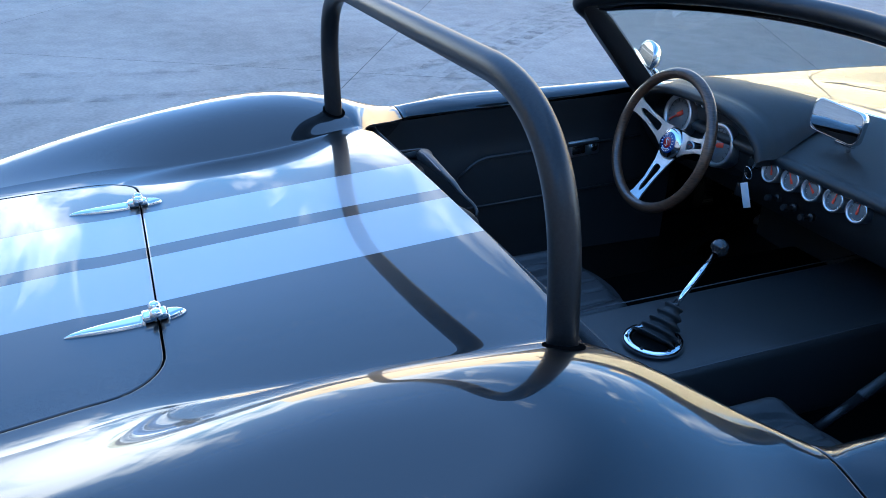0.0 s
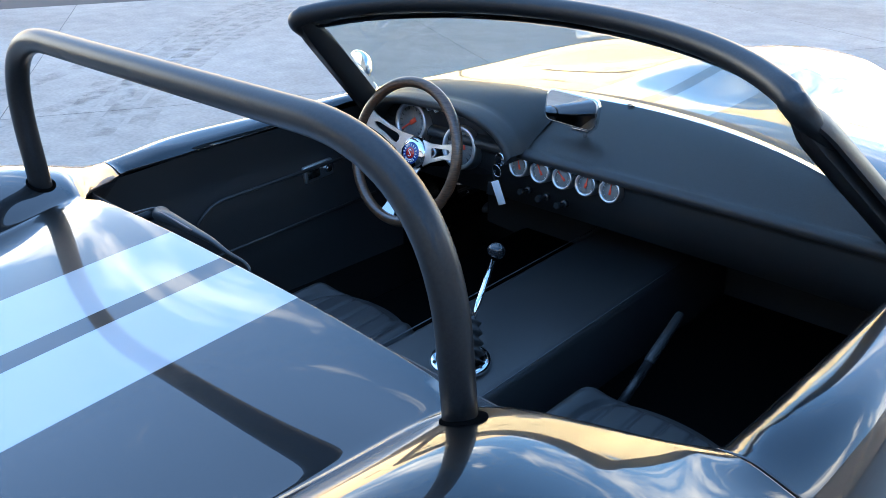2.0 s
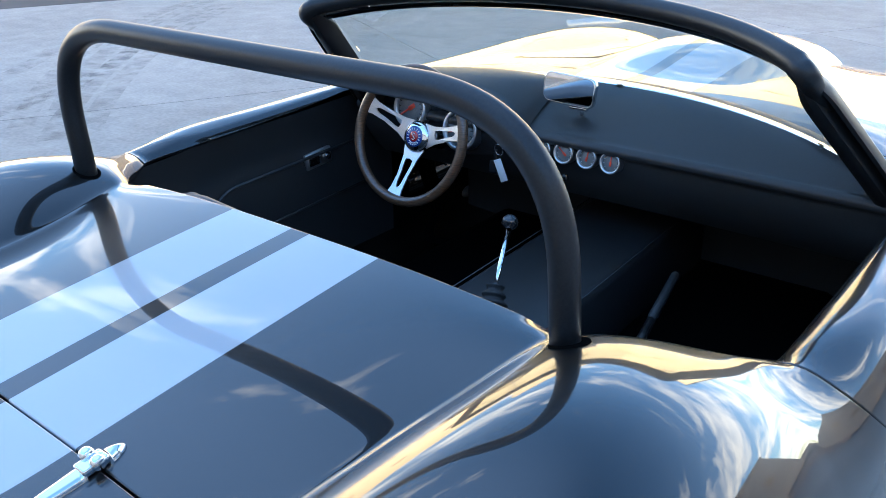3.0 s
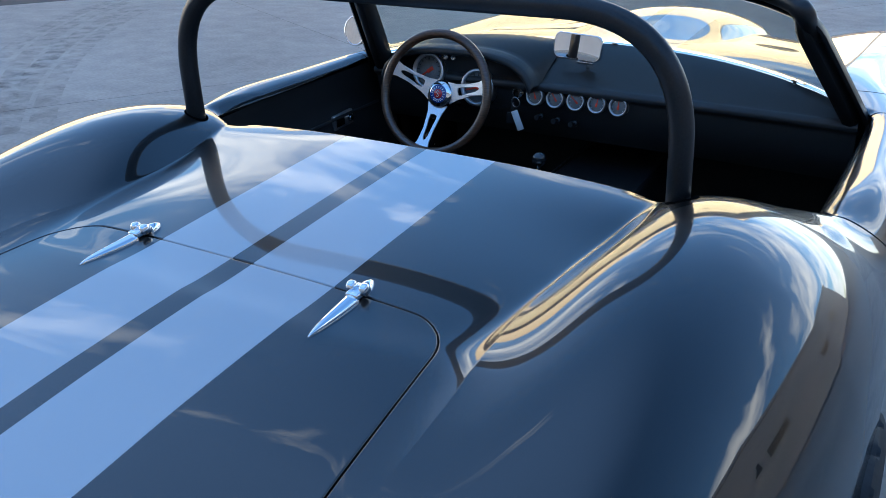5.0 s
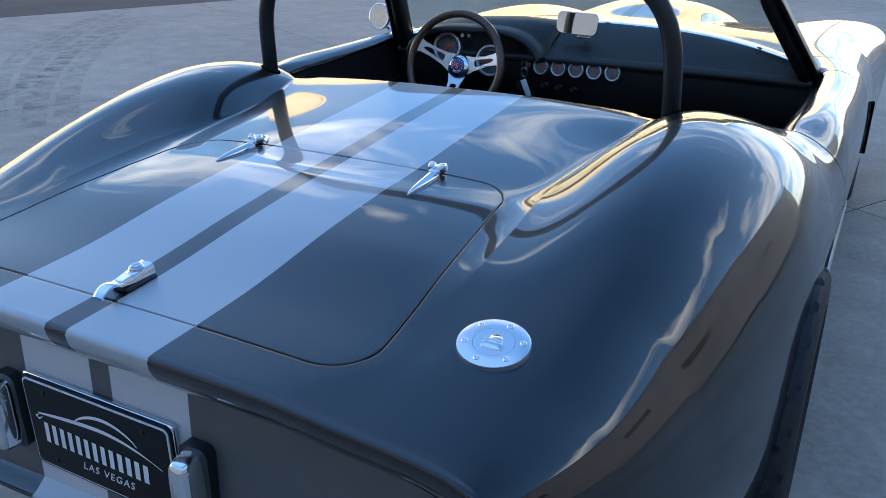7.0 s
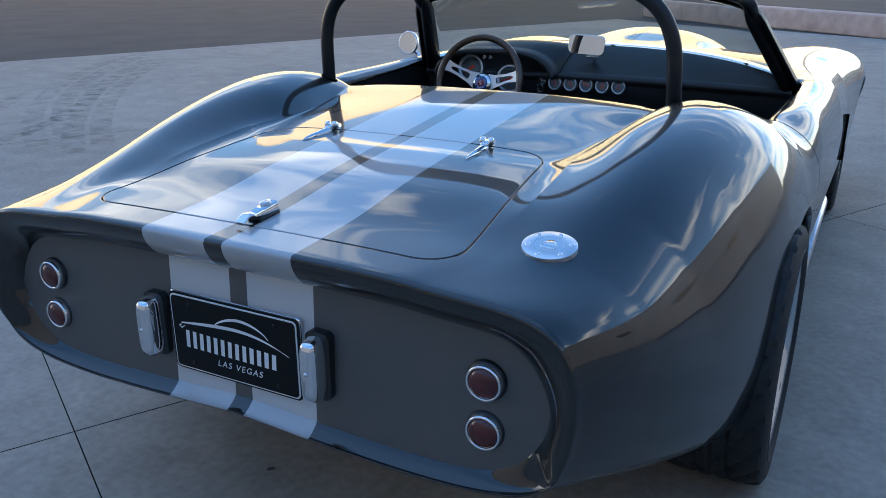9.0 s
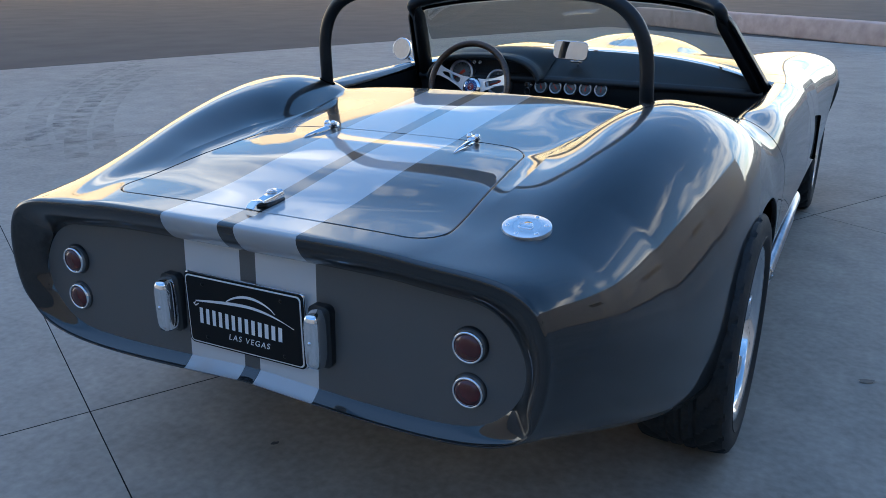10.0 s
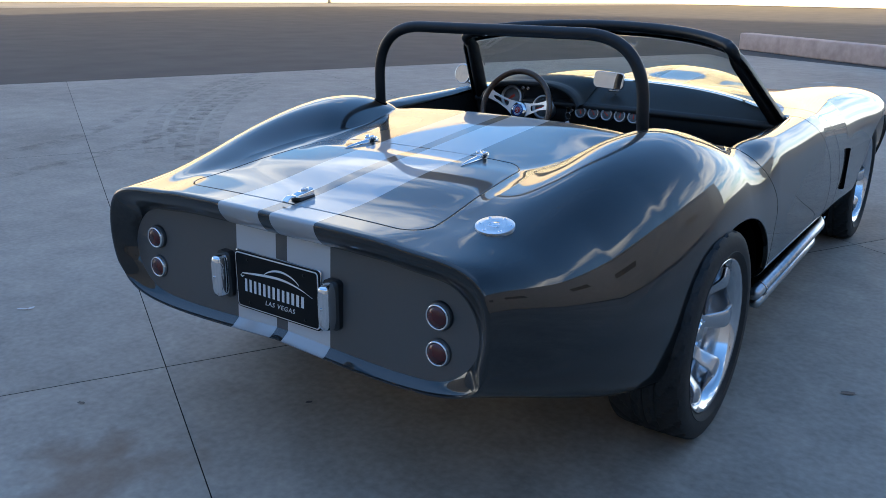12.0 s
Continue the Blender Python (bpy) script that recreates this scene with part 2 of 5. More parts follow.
def smooth_rows(a, sigma):
    k = np.arange(-3 * sigma, 3 * sigma + 1)
    w = np.exp(-0.5 * (k / sigma) ** 2)
    w /= w.sum()
    p = np.pad(a, (len(k) // 2, len(k) // 2), mode="reflect", reflect_type="odd")
    return np.convolve(p, w, mode="valid")


FEAT = {k: smooth_rows(spline(YK, v)(ROWS_Y), 2) for k, v in LINES.items()}


def section(i):
    g = {k: v[i] for k, v in FEAT.items()}
    y = ROWS_Y[i]
    full = float(np.interp(y, FULL[0], FULL[1]))
    xs, zs = g["xc"] + full * (g["xw"] - g["xc"]), g["zw"] + full * (g["zc"] - g["zw"])
    xl, zl = g["xw"] - 0.14 * (g["xw"] - g["xb"]), g["zb"] + 0.42 * (g["zw"] - g["zb"])
    hump = min(1, max(0, (y - .35) / .2)) * min(1, max(0, (1.28 - y) / .12))
    xi, zi = g["xv"] + 0.42 * (g["xc"] - g["xv"]), g["zv"] + (0.46 + 0.22 * hump) * (g["zc"] - g["zv"])
    p = [(-g["xv"], g["zv"]), (0, g["zd"]), (g["xv"], g["zv"]), (xi, zi), (g["xc"], g["zc"]), (xs, zs), (g["xw"], g["zw"]), (xl, zl), (g["xb"], g["zb"]), (0, g["zb"] - 0.012), (-g["xb"], g["zb"])]
    p = np.array(p)
    t = np.r_[0, np.cumsum(np.sqrt(np.hypot(*np.diff(p, axis=0).T)))]
    q = np.concatenate([np.linspace(t[k + 1], t[k + 2], SEG[k], endpoint=False) for k in range(8)] + [[t[9]]])
    out = spline(t, p)(q)
    # over the rear deck: a shallow crown meets the convex fender in a tight crease
    w = ramp(.12, .36, y) * (1 - ramp(1.19, 1.31, y))
    if w > 0:
        kc = sum(SEG[:3])
        m = (out[kc + 1, 1] - out[kc - 1, 1]) / (out[kc + 1, 0] - out[kc - 1, 0])
        span = g["xc"] - g["xv"]
        fall = g["zc"] - m * span - g["zv"]
        u, v = np.linspace(0, 1, SEG[0], endpoint=False), np.linspace(0, 1, SEG[1] + SEG[2], endpoint=False)
        x = np.r_[g["xv"] * (1 - (1 - u) ** 1.7), g["xv"] + span * v ** 1.5]
        d = (g["xc"] - x) / span
        e = (g["xc"] - x) / (span + .075)
        deck = g["zd"] - (g["zd"] - g["zv"]) * (x / g["xv"]) ** 2.8
        a = ramp(.53, .84, y)
        fender = g["zc"] - m * span * np.minimum(d, 1) - fall * (a * (.78 * d ** 2 + .22 * d ** 3) + (1 - a) * np.where(e < 1, e * e * (3 - 2 * e), 1))
        k = np.interp(y, CREASE[0], CREASE[1])
        rest = g["zd"] - (g["zd"] - g["zv"]) * (g["xc"] / g["xv"]) ** 2.8
        z = .5 * (deck + fender + np.sqrt((deck - fender) ** 2 + k * k))
        over = np.sqrt((g["zc"] - rest) ** 2 + k * k) - (g["zc"] - rest)
        z -= .5 * over * np.clip((x - g["xv"]) / span, 0, 1) ** 2
        top = np.c_[x, z]
        out[:kc] = out[:kc] * (1 - w) + top * w
    return out


HALF = np.array([section(i) for i in range(len(ROWS_Y))])
HALF[:, 0, 0] = HALF[:, -1, 0] = 0
LOOP = np.concatenate([HALF, (HALF * (-1, 1))[:, -2:0:-1]], axis=1)
NU = LOOP.shape[1]
GRID = np.concatenate([LOOP[..., :1], np.broadcast_to(ROWS_Y[:, None, None], LOOP.shape[:2] + (1,)), LOOP[..., 1:]], axis=2)
# the skin rolls over into the cockpit along its rear corners and doors
def cockpit_edge(x, y):
    """Distance outside the cockpit's outline, in plan."""
    s = np.clip((x - 0.505) / 0.23, 0, 1)
    rear = 1.152 + 0.180 * s ** 1.15 - y
    front = y - (2.297 - 0.36 * x ** 2 - 0.10 * x ** 6)
    side = x - (0.732 + 0.032 * np.clip((y - 1.32) / 0.72, 0, 1))
    k = 0.009
    return np.log(np.exp(np.clip(rear / k, -300, 300)) + np.exp(np.clip(front / k, -300, 300)) + np.exp(np.clip(side / k, -300, 300))) * k


_y, _x = GRID[..., 1], np.abs(GRID[..., 0])
_c = lambda a, b, q: np.clip((q - a) / (b - a), 0, 1)
_s = _c(.475, .60, _x)
ROLL_R = .012 + .040 * _s * _s * (3 - 2 * _s) * (1 - .80 * _c(1.33, 1.52, _y)) * _c(2.12, 1.95, _y)
_f = np.clip(cockpit_edge(_x, _y), -.03, ROLL_R)
_drop = .5 * ROLL_R * (1 - _f / ROLL_R) ** 2 * _c(.44, .50, _x)
GRID[..., 2] -= np.where((GRID[..., 2] > .66) & (_y > 1.0) & (_y < 2.15), np.minimum(_drop, .06), 0)
# the rolled rim round the tail
_d = np.roll(LOOP[0], -1, 0) - np.roll(LOOP[0], 1, 0)
_n = np.c_[_d[:, 1], -_d[:, 0]] / np.linalg.norm(_d, axis=1)[:, None]
_n *= np.sign((_n * (LOOP[0] - LOOP[0].mean(0))).sum(1).sum())
RIM = [(0.074, 0.012), (0.071, 0.002), (0.066, -0.008), (0.059, -0.018), (0.050, -0.027), (0.040, -0.035), (0.029, -0.0415), (0.018, -0.0455), (0.008, -0.0465), (0.0015, -0.0425)]
SILL = np.clip(-_n[:, 1:] * 1.6 - .35, 0, 1)
SILL = SILL * SILL * (3 - 2 * SILL)
SIDE = 1 - .30 * _n[:, :1] ** 2


def soften(ring, times):
    """Evens out a closed ring of points."""
    for _ in range(times):
        ring = .25 * np.roll(ring, 1, 0) + .5 * ring + .25 * np.roll(ring, -1, 0)
    return ring


def panel_y(z):
    """Depth of the tail panel, which leans out a little at its foot."""
    return .012 - .014 * (.72 - z) / .27


def rim_ring(k):
    """Ring k of the rim, from the tail panel out to the lip: a cove above and at the ends, a sloped sill below."""
    d, y = RIM[k]
    u = k / (len(RIM) - 1)
    fall = soften(SILL, 6)
    depth = d * SIDE * (1 - fall) + .020 * (1 - 1.4 * u + .4 * u * u) * fall
    ring = soften(stadium(LOOP[0] - _n * depth, ROUND[k]), int(round(12 * (1 - u) ** 1.5)))
    foot = panel_y(ring[:, 1:])
    y = (y + (foot - .012) * (1 - u) ** 2) * (1 - fall) + (foot * (1 - u) - .030 * u) * fall
    return np.c_[ring[:, 0], y[:, 0], ring[:, 1]]


def stadium(ring, amount):
    """Draws the ring's corners in towards rounder ends."""
    mid = (ring.max(0) + ring.min(0)) / 2
    half = (ring.max(0) - ring.min(0)) / 2
    r = .165
    q = np.abs(ring - mid) - half + r
    over = np.maximum(q, 0)
    size = np.hypot(over[:, 0], over[:, 1])
    out = np.maximum(size - r, 0) * amount
    return ring - np.sign(ring - mid) * over / (size[:, None] + 1e-9) * out[:, None]


ROUND = (1, .95, .85, .7, .5, .3, .15, .05, 0, 0)
ROLL = np.array([rim_ring(k) for k in range(len(RIM))])
GRID = np.concatenate([ROLL, GRID])
NV = len(GRID)
_du = np.roll(GRID, -1, 1) - np.roll(GRID, 1, 1)
_dv = np.gradient(GRID, axis=0)
NORM = np.cross(_du, _dv)
NORM /= np.linalg.norm(NORM, axis=2)[..., None] + 1e-12
if NORM[NV // 2, 0, 2] < 0:
    NORM = -NORM


def skin_at(x, y):
    """Height of the skin above (x, y), for the upper side."""
    r = np.interp(y, ROWS_Y, np.arange(len(ROWS_Y)))
    i, s = int(min(r, len(ROWS_Y) - 2)), r - int(min(r, len(ROWS_Y) - 2))
    k = sum(SEG[:6])
    z = [np.interp(abs(x), HALF[j, :k, 0], HALF[j, :k, 1]) for j in (i, i + 1)]
    return z[0] * (1 - s) + z[1] * s


def skin_frame(x, y):
    """A pose on the skin, z along its normal and y towards the car's front."""
    e = 0.01
    n = Vector((-(skin_at(x + e, y) - skin_at(x - e, y)) / (2 * e), -(skin_at(x, y + e) - skin_at(x, y - e)) / (2 * e), 1)).normalized()
    f = (Vector((0, 1, 0)) - n * n.y).normalized()
    m = Matrix((f.cross(n), f, n)).transposed().to_4x4()
    m.translation = (x, y, skin_at(x, y))
    return m


class Skin:
    """A piece of the skin as faces over grid coordinates, to be cut along level lines."""

    def __init__(self, faces=None, pts=None):
        if faces is None:
            pts = {}
            faces = []
            for v in range(NV - 1):
                for u in range(NU):
                    faces.append((v * NU + u, v * NU + (u + 1) % NU, (v + 1) * NU + (u + 1) % NU, (v + 1) * NU + u))
            self.p = GRID.reshape(-1, 3).copy()
            self.n = NORM.reshape(-1, 3).copy()
        else:
            self.p, self.n = pts
        self.f = faces

    def cut(self, field, inside):
        """Keeps the side where field < 0 (inside) or > 0, with vertices drawn onto the line."""
        p, n = self.p.copy(), self.n.copy()
        val = field(p)
        edges = {}
        for f in self.f:
            for a, b in zip(f, f[1:] + f[:1]):
                if val[a] * val[b] < 0:
                    edges[(a, b) if a < b else (b, a)] = 1
        best = {}
        for a, b in edges:
            s = val[a] / (val[a] - val[b])
            k, o, s = (a, b, s) if s < 0.5 else (b, a, 1 - s)
            if k not in best or s < best[k][1]:
                best[k] = (o, s)
        # edges with neither end moved yet are settled by moving the nearer end
        for k, (o, s) in best.items():
            p[k] = self.p[k] * (1 - s) + self.p[o] * s
            n[k] = self.n[k] * (1 - s) + self.n[o] * s
        val[list(best)] = 0
        sign = 1 if not inside else -1
        keep = []
        for f in self.f:
            w = [val[a] * sign for a in f]
            if max(w) <= 0:
                continue
            if min(w) >= 0:
                keep.append(f)
            else:
                out = [a for a, x in zip(f, w) if x >= 0]
                if len(out) == 3:
                    keep.append(tuple(out))
        return Skin(keep, (p, n))

    def where(self, test):
        """Faces whose middle passes the test."""
        mid = np.array([self.p[list(f)].mean(0) for f in self.f])
        ok = test(mid)
        return Skin([f for f, k in zip(self.f, ok) if k], (self.p, self.n))

    def build(self, name, material, parent, label="", flange=0.014, lip=0.0025):
        used = sorted({a for f in self.f for a in f})
        new_i = {a: k for k, a in enumerate(used)}
        p, n = [tuple(self.p[a]) for a in used], [tuple(self.n[a]) for a in used]
        faces = [tuple(new_i[a] for a in f) for f in self.f]
        if faces:
            a, b, c = (np.array(p[i]) for i in faces[0][:3])
            if np.dot(np.cross(b - a, c - a), n[faces[0][0]]) < 0:
                faces = [f[::-1] for f in faces]
        count = {}
        for f in faces:
            for a, b in zip(f, f[1:] + f[:1]):
                count[(a, b)] = 1
        border = [e for e in count if (e[1], e[0]) not in count]
        if flange:
            out, ring = {}, {}
            for a, b in border:
                d = np.array(p[b]) - np.array(p[a])
                o = np.cross(d, np.array(n[a]))
                for k in (a, b):
                    out[k] = out.get(k, 0) + o
            steps = 5
            for k, o in out.items():
                o = o / (np.linalg.norm(o) + 1e-12)
                nn, q = np.array(n[k]), np.array(p[k])
                rad, deep, lean = flange(q) if callable(flange) else (lip, flange, 0)
                ring[k] = len(p)
                for j in range(1, steps + 1):
                    a = math.pi / 2 * j / steps
                    p.append(tuple(q + o * rad * math.sin(a) - nn * rad * (1 - math.cos(a))))
                    n.append(tuple(nn * math.cos(a) + o * math.sin(a)))
                p.append(tuple(q + o * (rad + lean) - nn * deep))
                n.append(tuple(o * deep + nn * lean))
            for a, b in border:
                faces.append((b, a, ring[a], ring[b]))
                for j in range(steps):
                    faces.append((ring[b] + j, ring[a] + j, ring[a] + j + 1, ring[b] + j + 1))
        me = bpy.data.meshes.new(name)
        me.from_pydata(p, [], faces)
        me.polygons.foreach_set("use_smooth", [True] * len(me.polygons))
        me.update()
        nv = np.array(n)
        nv /= np.linalg.norm(nv, axis=1)[:, None] + 1e-12
        me.normals_split_custom_set_from_vertices([tuple(v) for v in nv])
        return link(name, me, material, parent, label)


def rounded_rect(x, y, cx, cy, hx, hy, r):
    qx, qy = np.abs(x - cx) - hx + r, np.abs(y - cy) - hy + r
    return np.hypot(np.maximum(qx, 0), np.maximum(qy, 0)) + np.minimum(np.maximum(qx, qy), 0) - r


def cockpit_field(p):
    return np.where(p[:, 2] < 0.45, 1.0, cockpit_edge(np.abs(p[:, 0]), p[:, 1]))


LID_Y0, LID_Y1 = 0.042, 0.640


def lid_field(p):
    x, y, z = p[:, 0], p[:, 1], p[:, 2]
    w = 0.432 - 0.056 * np.clip((y - LID_Y0) / (LID_Y1 - LID_Y0), 0, 1)
    f = rounded_rect(x / w * 0.42, y, 0, (LID_Y0 + LID_Y1) / 2, 0.42, (LID_Y1 - LID_Y0) / 2, 0.075)
    return np.where((z < 0.7) | (y < -0.03), 1.0, f)


REAR_WHEEL, FRONT_WHEEL, WHEEL_Z = 0.915, 3.49, 0.325
ARCH_R = 0.345


def arch_field(p):
    y, z = p[:, 1], p[:, 2]
    f = np.minimum(np.hypot((y - REAR_WHEEL - 0.125) / np.where(y > REAR_WHEEL + .125, 1.36, 1.12), (z - WHEEL_Z) * 1.06), np.hypot((y - FRONT_WHEEL) / 1.08, (z - WHEEL_Z) * .955)) - ARCH_R
    return np.where(np.abs(p[:, 0]) < 0.5, 1.0, f)


def ease(a, b, q):
    s = np.clip((q - a) / (b - a), 0, 1)
    return s * s * (3 - 2 * s)


def door_field(p):
    """Door outline: upright rear edge that leans forward below, large round front corner."""
    x, y, z = np.abs(p[:, 0]), p[:, 1], p[:, 2]
    rear = 1.312 + 0.20 * ease(0.84, 0.57, z) - y
    front = y - (2.06 + 0.36 * (1 - np.clip((z - 0.48) / 0.34, 0, 1) ** 1.6))
    low = 0.365 - z
    k = 0.02
    f = np.log(np.exp(rear / k) + np.exp(front / k) + np.exp(low / k)) * k
    return np.where(x < 0.55, 1.0, f)


def clip_field(p):
    """Shut line between the tilting front and the cowl."""
    x, y, z = np.abs(p[:, 0]), p[:, 1], p[:, 2]
    return y - (2.36 - 0.30 * np.clip(x, 0, .62) ** 2 + 0.34 * (1 - np.clip((z - 0.48) / 0.37, 0, 1) ** 1.8) * ease(.60, .84, x))


def rim_depth(p):
    """The skin rolls down deeper into the cockpit at its rear corners: roll radius and depth."""
    x, y, z = abs(p[0]), p[1], p[2]
    k = min(1, max(0, (x - .47) / .05)) * min(1, max(0, (.75 - x) / .03)) * (1 if 1.12 < y < 1.36 and z > .72 else 0)
    return 0.003 + 0.003 * k, 0.016 + 0.075 * k, 0.020 * k


car = thing("roadster", "gunmetal grey open roadster with pale twin stripes", "car")
whole = Skin()
shell = whole.cut(cockpit_field, False).cut(arch_field, False)
GAP = 0.0038
shell_a = shell.cut(lambda p: lid_field(p) - GAP, False).cut(lambda p: door_field(p) - GAP, False)
shell_a.cut(lambda p: clip_field(p) + .0036, True).build("body", PAINT, car, "gunmetal metallic body with pale grey twin stripes", rim_depth)
shell_a.cut(lambda p: clip_field(p) - .0036, False).build("front_clip", PAINT, car, "gunmetal tilting front with hood and fenders")
whole.cut(lambda p: lid_field(p) + GAP, True).build("trunk_lid", PAINT, car, "trunk lid with pale twin stripes")
doors = shell.cut(lambda p: door_field(p) + GAP, True)
doors.where(lambda m: m[:, 0] > 0).build("door", PAINT, car)
doors.where(lambda m: m[:, 0] < 0).build("door", PAINT, car)
# black gutter below the shut lines
gutter = whole.cut(lambda p: lid_field(p) - .03, True)
gutter.p = gutter.p - gutter.n * 0.015
gutter.build("lid_gutter", DARK, car, "", 0)
gutter = whole.cut(arch_field, False).cut(cockpit_field, False).cut(lambda p: np.minimum(np.abs(door_field(p)), np.abs(clip_field(p))) - .03, True)
gutter.p = gutter.p - gutter.n * 0.015
gutter.build("shut_line_gutter", DARK, car, "", 0)

# tail panel inside the rim
bm = bmesh.new()
vs = [bm.verts.new((x, y, z)) for x, y, z in ROLL[0]]
bm.faces.new(vs)
part("tail_panel", bm, SATIN_PAINT, car, "recessed satin grey tail panel with the stripes running down it", smooth=False)

# ---- more materials ----
WOOD = grain(mat("walnut", (0.09, 0.045, 0.025), 0.3, 0.0, 0.6, 0.08), 60, (0.05, 0.024, 0.013), (0.14, 0.07, 0.038), 0.05, 6, (1, 1, 6))
RED_LENS = mat("red_lens", (0.075, 0.005, 0.006), 0.25, 0.0, 0.6, 0.06)
WHITE = mat("white_print", (0.8, 0.8, 0.8), 0.45)
SIGN_BLACK = mat("gloss_black_sign", (0.006, 0.006, 0.0065), 0.30, spec=0.2)
DIAL = grain(mat("dial_grey", (0.2, 0.2, 0.2), 0.5), 300, (0.17, 0.17, 0.17), (0.23, 0.23, 0.23))
NEEDLE = mat("orange_needle", (0.75, 0.07, 0.03), 0.45)
BLUE = mat("blue_enamel", (0.02, 0.06, 0.25), 0.25, 0.0, 0.8, 0.05)
RED = mat("red_enamel", (0.4, 0.02, 0.02), 0.25, 0.0, 0.8, 0.05)
TAN = grain(mat("worn_piping", (0.12, 0.09, 0.085), 0.5), 300, (0.09, 0.07, 0.065), (0.16, 0.12, 0.11), 0.2)
MIRROR = mat("mirror", (0.9, 0.9, 0.9), 0.01, 1.0)
SPOKE_METAL = grain(mat("machined_spoke", (0.66, 0.67, 0.69), 0.27, 1.0), 60, (0.62, 0.63, 0.65), (0.72, 0.73, 0.75), 0.02, 4, (1, 1, 8))
RIM_METAL = mat("polished_rim", (0.74, 0.75, 0.77), 0.13, 1.0)

# ---- bodywork fittings ----
# roll hoop; a black ring on the skin paints the shaded gap at each foot
bm = bmesh.new()
tube(bm, bend([(-.547, 1.098, .70), (-.544, 1.080, 1.180), (.526, 1.082, 1.180), (.547, 1.102, .70)], .205, 18), 0.0200, 28)
part("roll_hoop", bm, TUBE, car, "satin black tubular roll hoop")
for sx in (-1, 1):
    m = skin_frame(sx * 0.546, 1.092)
    bm = bmesh.new()
    lathe(bm, [(0.015, 0.0010), (0.0262, 0.0007), (0.0266, -0.002), (0.0266, -0.010)], m @ Matrix.Diagonal((1.04, 1.0, 1, 1)), 36)
    part("hoop_shade_ring", bm, DARK, car, "black ring standing for the shaded gap round the hoop's foot")

# windscreen frame: bowed top rail that turns down into two raked channel posts
def rail(x):
    return Vector((x * (1 if x > 0 else .965), 1.945 - .50 * x ** 2 - .45 * x ** 6, 1.167 - .085 * x ** 2 - .45 * x ** 6))


FRAME = [rail(x) for x in np.linspace(-.585, .585, 41)]
for sx in (-1, 1):
    turn = bend([rail(sx * .575), (sx * (.602 if sx > 0 else .586), 1.745, 1.108), (sx * (.640 if sx > 0 else .625), 1.875, 1.000)], .055, 8)[1:-1] + [Vector((sx * (.630 if sx > 0 else .615), 1.845, 1.025))]
    FRAME = [Vector(p) for p in turn[::-1]] + FRAME if sx < 0 else FRAME + [Vector(p) for p in turn]
bm = bmesh.new()
tube(bm, FRAME, [0.0215 - .012 * max(0, min(1, (1.075 - p.z) / .05)) for p in FRAME], 22)
frame_ob = part("windscreen_frame", bm, TUBE, car, "black windscreen frame with raked posts")
POST = ((-.030, -.030), (.014, -.026), (.031, -.006), (.032, .012), (.026, .015), (.021, .000), (.012, .001), (.007, .021), (-.004, .027), (-.020, .024), (-.031, .008))
for sx in (-1, 1):
    a, b = Vector((sx * (.606 if sx > 0 else .590), 1.785, 1.080)), Vector((sx * .736, 2.116, .782))
    d = (b - a).normalized()
    u = (Vector((sx, 0, 0)) - d * d.x * sx).normalized()
    v = d.cross(u)
    v = -v if v.y > 0 else v
    bm = bmesh.new()
    rings = []
    for s, w, h in ((-.10, .42, .50), (-.05, .56, .66), (0, .74, .84), (.04, .90, .95), (.10, 1.0, 1.0), (.5, 1.04, 1.04), (1, 1.08, 1.1)):
        rings.append([bm.verts.new(a + (b - a) * s + u * p * w + v * q * h) for p, q in POST])
    for r, t in zip(rings, rings[1:]):
        for k in range(len(POST)):
            n = (k + 1) % len(POST)
            bm.faces.new((r[k], r[n], t[n], t[k]))
    bm.faces.new(rings[0])
    bmesh.ops.recalc_face_normals(bm, faces=bm.faces)
    hard(part("channel_post", bm, TUBE, frame_ob), 40)
# curved glass between rail and cowl
bm = bmesh.new()
NG = 28
rows = []
for k in range(9):
    s = k / 8
    row = []
    for i in range(NG + 1):
        x = -1 + 2 * i / NG
        top = rail(x * .60) - Vector((0, 0, .006))
        low = Vector((x * .735, 2.300 - .20 * x ** 2 - .03 * x ** 6, .890 - .045 * x ** 2 - .02 * x ** 4))
        row.append(bm.verts.new(top.lerp(low, s) + Vector((0, .012 * math.sin(math.pi * s), 0))))
    rows.append(row)
for a, b in zip(rows, rows[1:]):
    for i in range(NG):
        bm.faces.new((a[i], a[i + 1], b[i + 1], b[i]))
glass = part("windscreen_glass", bm, GLASS, car, "clear windscreen glass")
glass.modifiers.new("thickness", "SOLIDIFY").thickness = 0.005
glass.visible_shadow = False
# chrome buttons along the foot of the glass
for x in (-.56, .017, .56):
    z = .903 - .050 * (x / .735) ** 2
    bm = lathe(bmesh.new(), [(0, .0075), (.007, .007), (.0095, .004), (.0095, .002), (.005, .0), (.005, -.012)], Matrix.Translation((x, 2.278 - .39 * x ** 2, z - .001)), 14)
    part("glass_stud", bm, CHROME, car, "chrome stud")
bm = bmesh.new()
tube(bm, [(x * .735, 2.297 - .20 * x ** 2 - .03 * x ** 6, .899 - .045 * x ** 2 - .02 * x ** 4) for x in np.linspace(-1, 1, 30)], 0.0068, 8)
part("glass_seal", bm, BLACK, car)

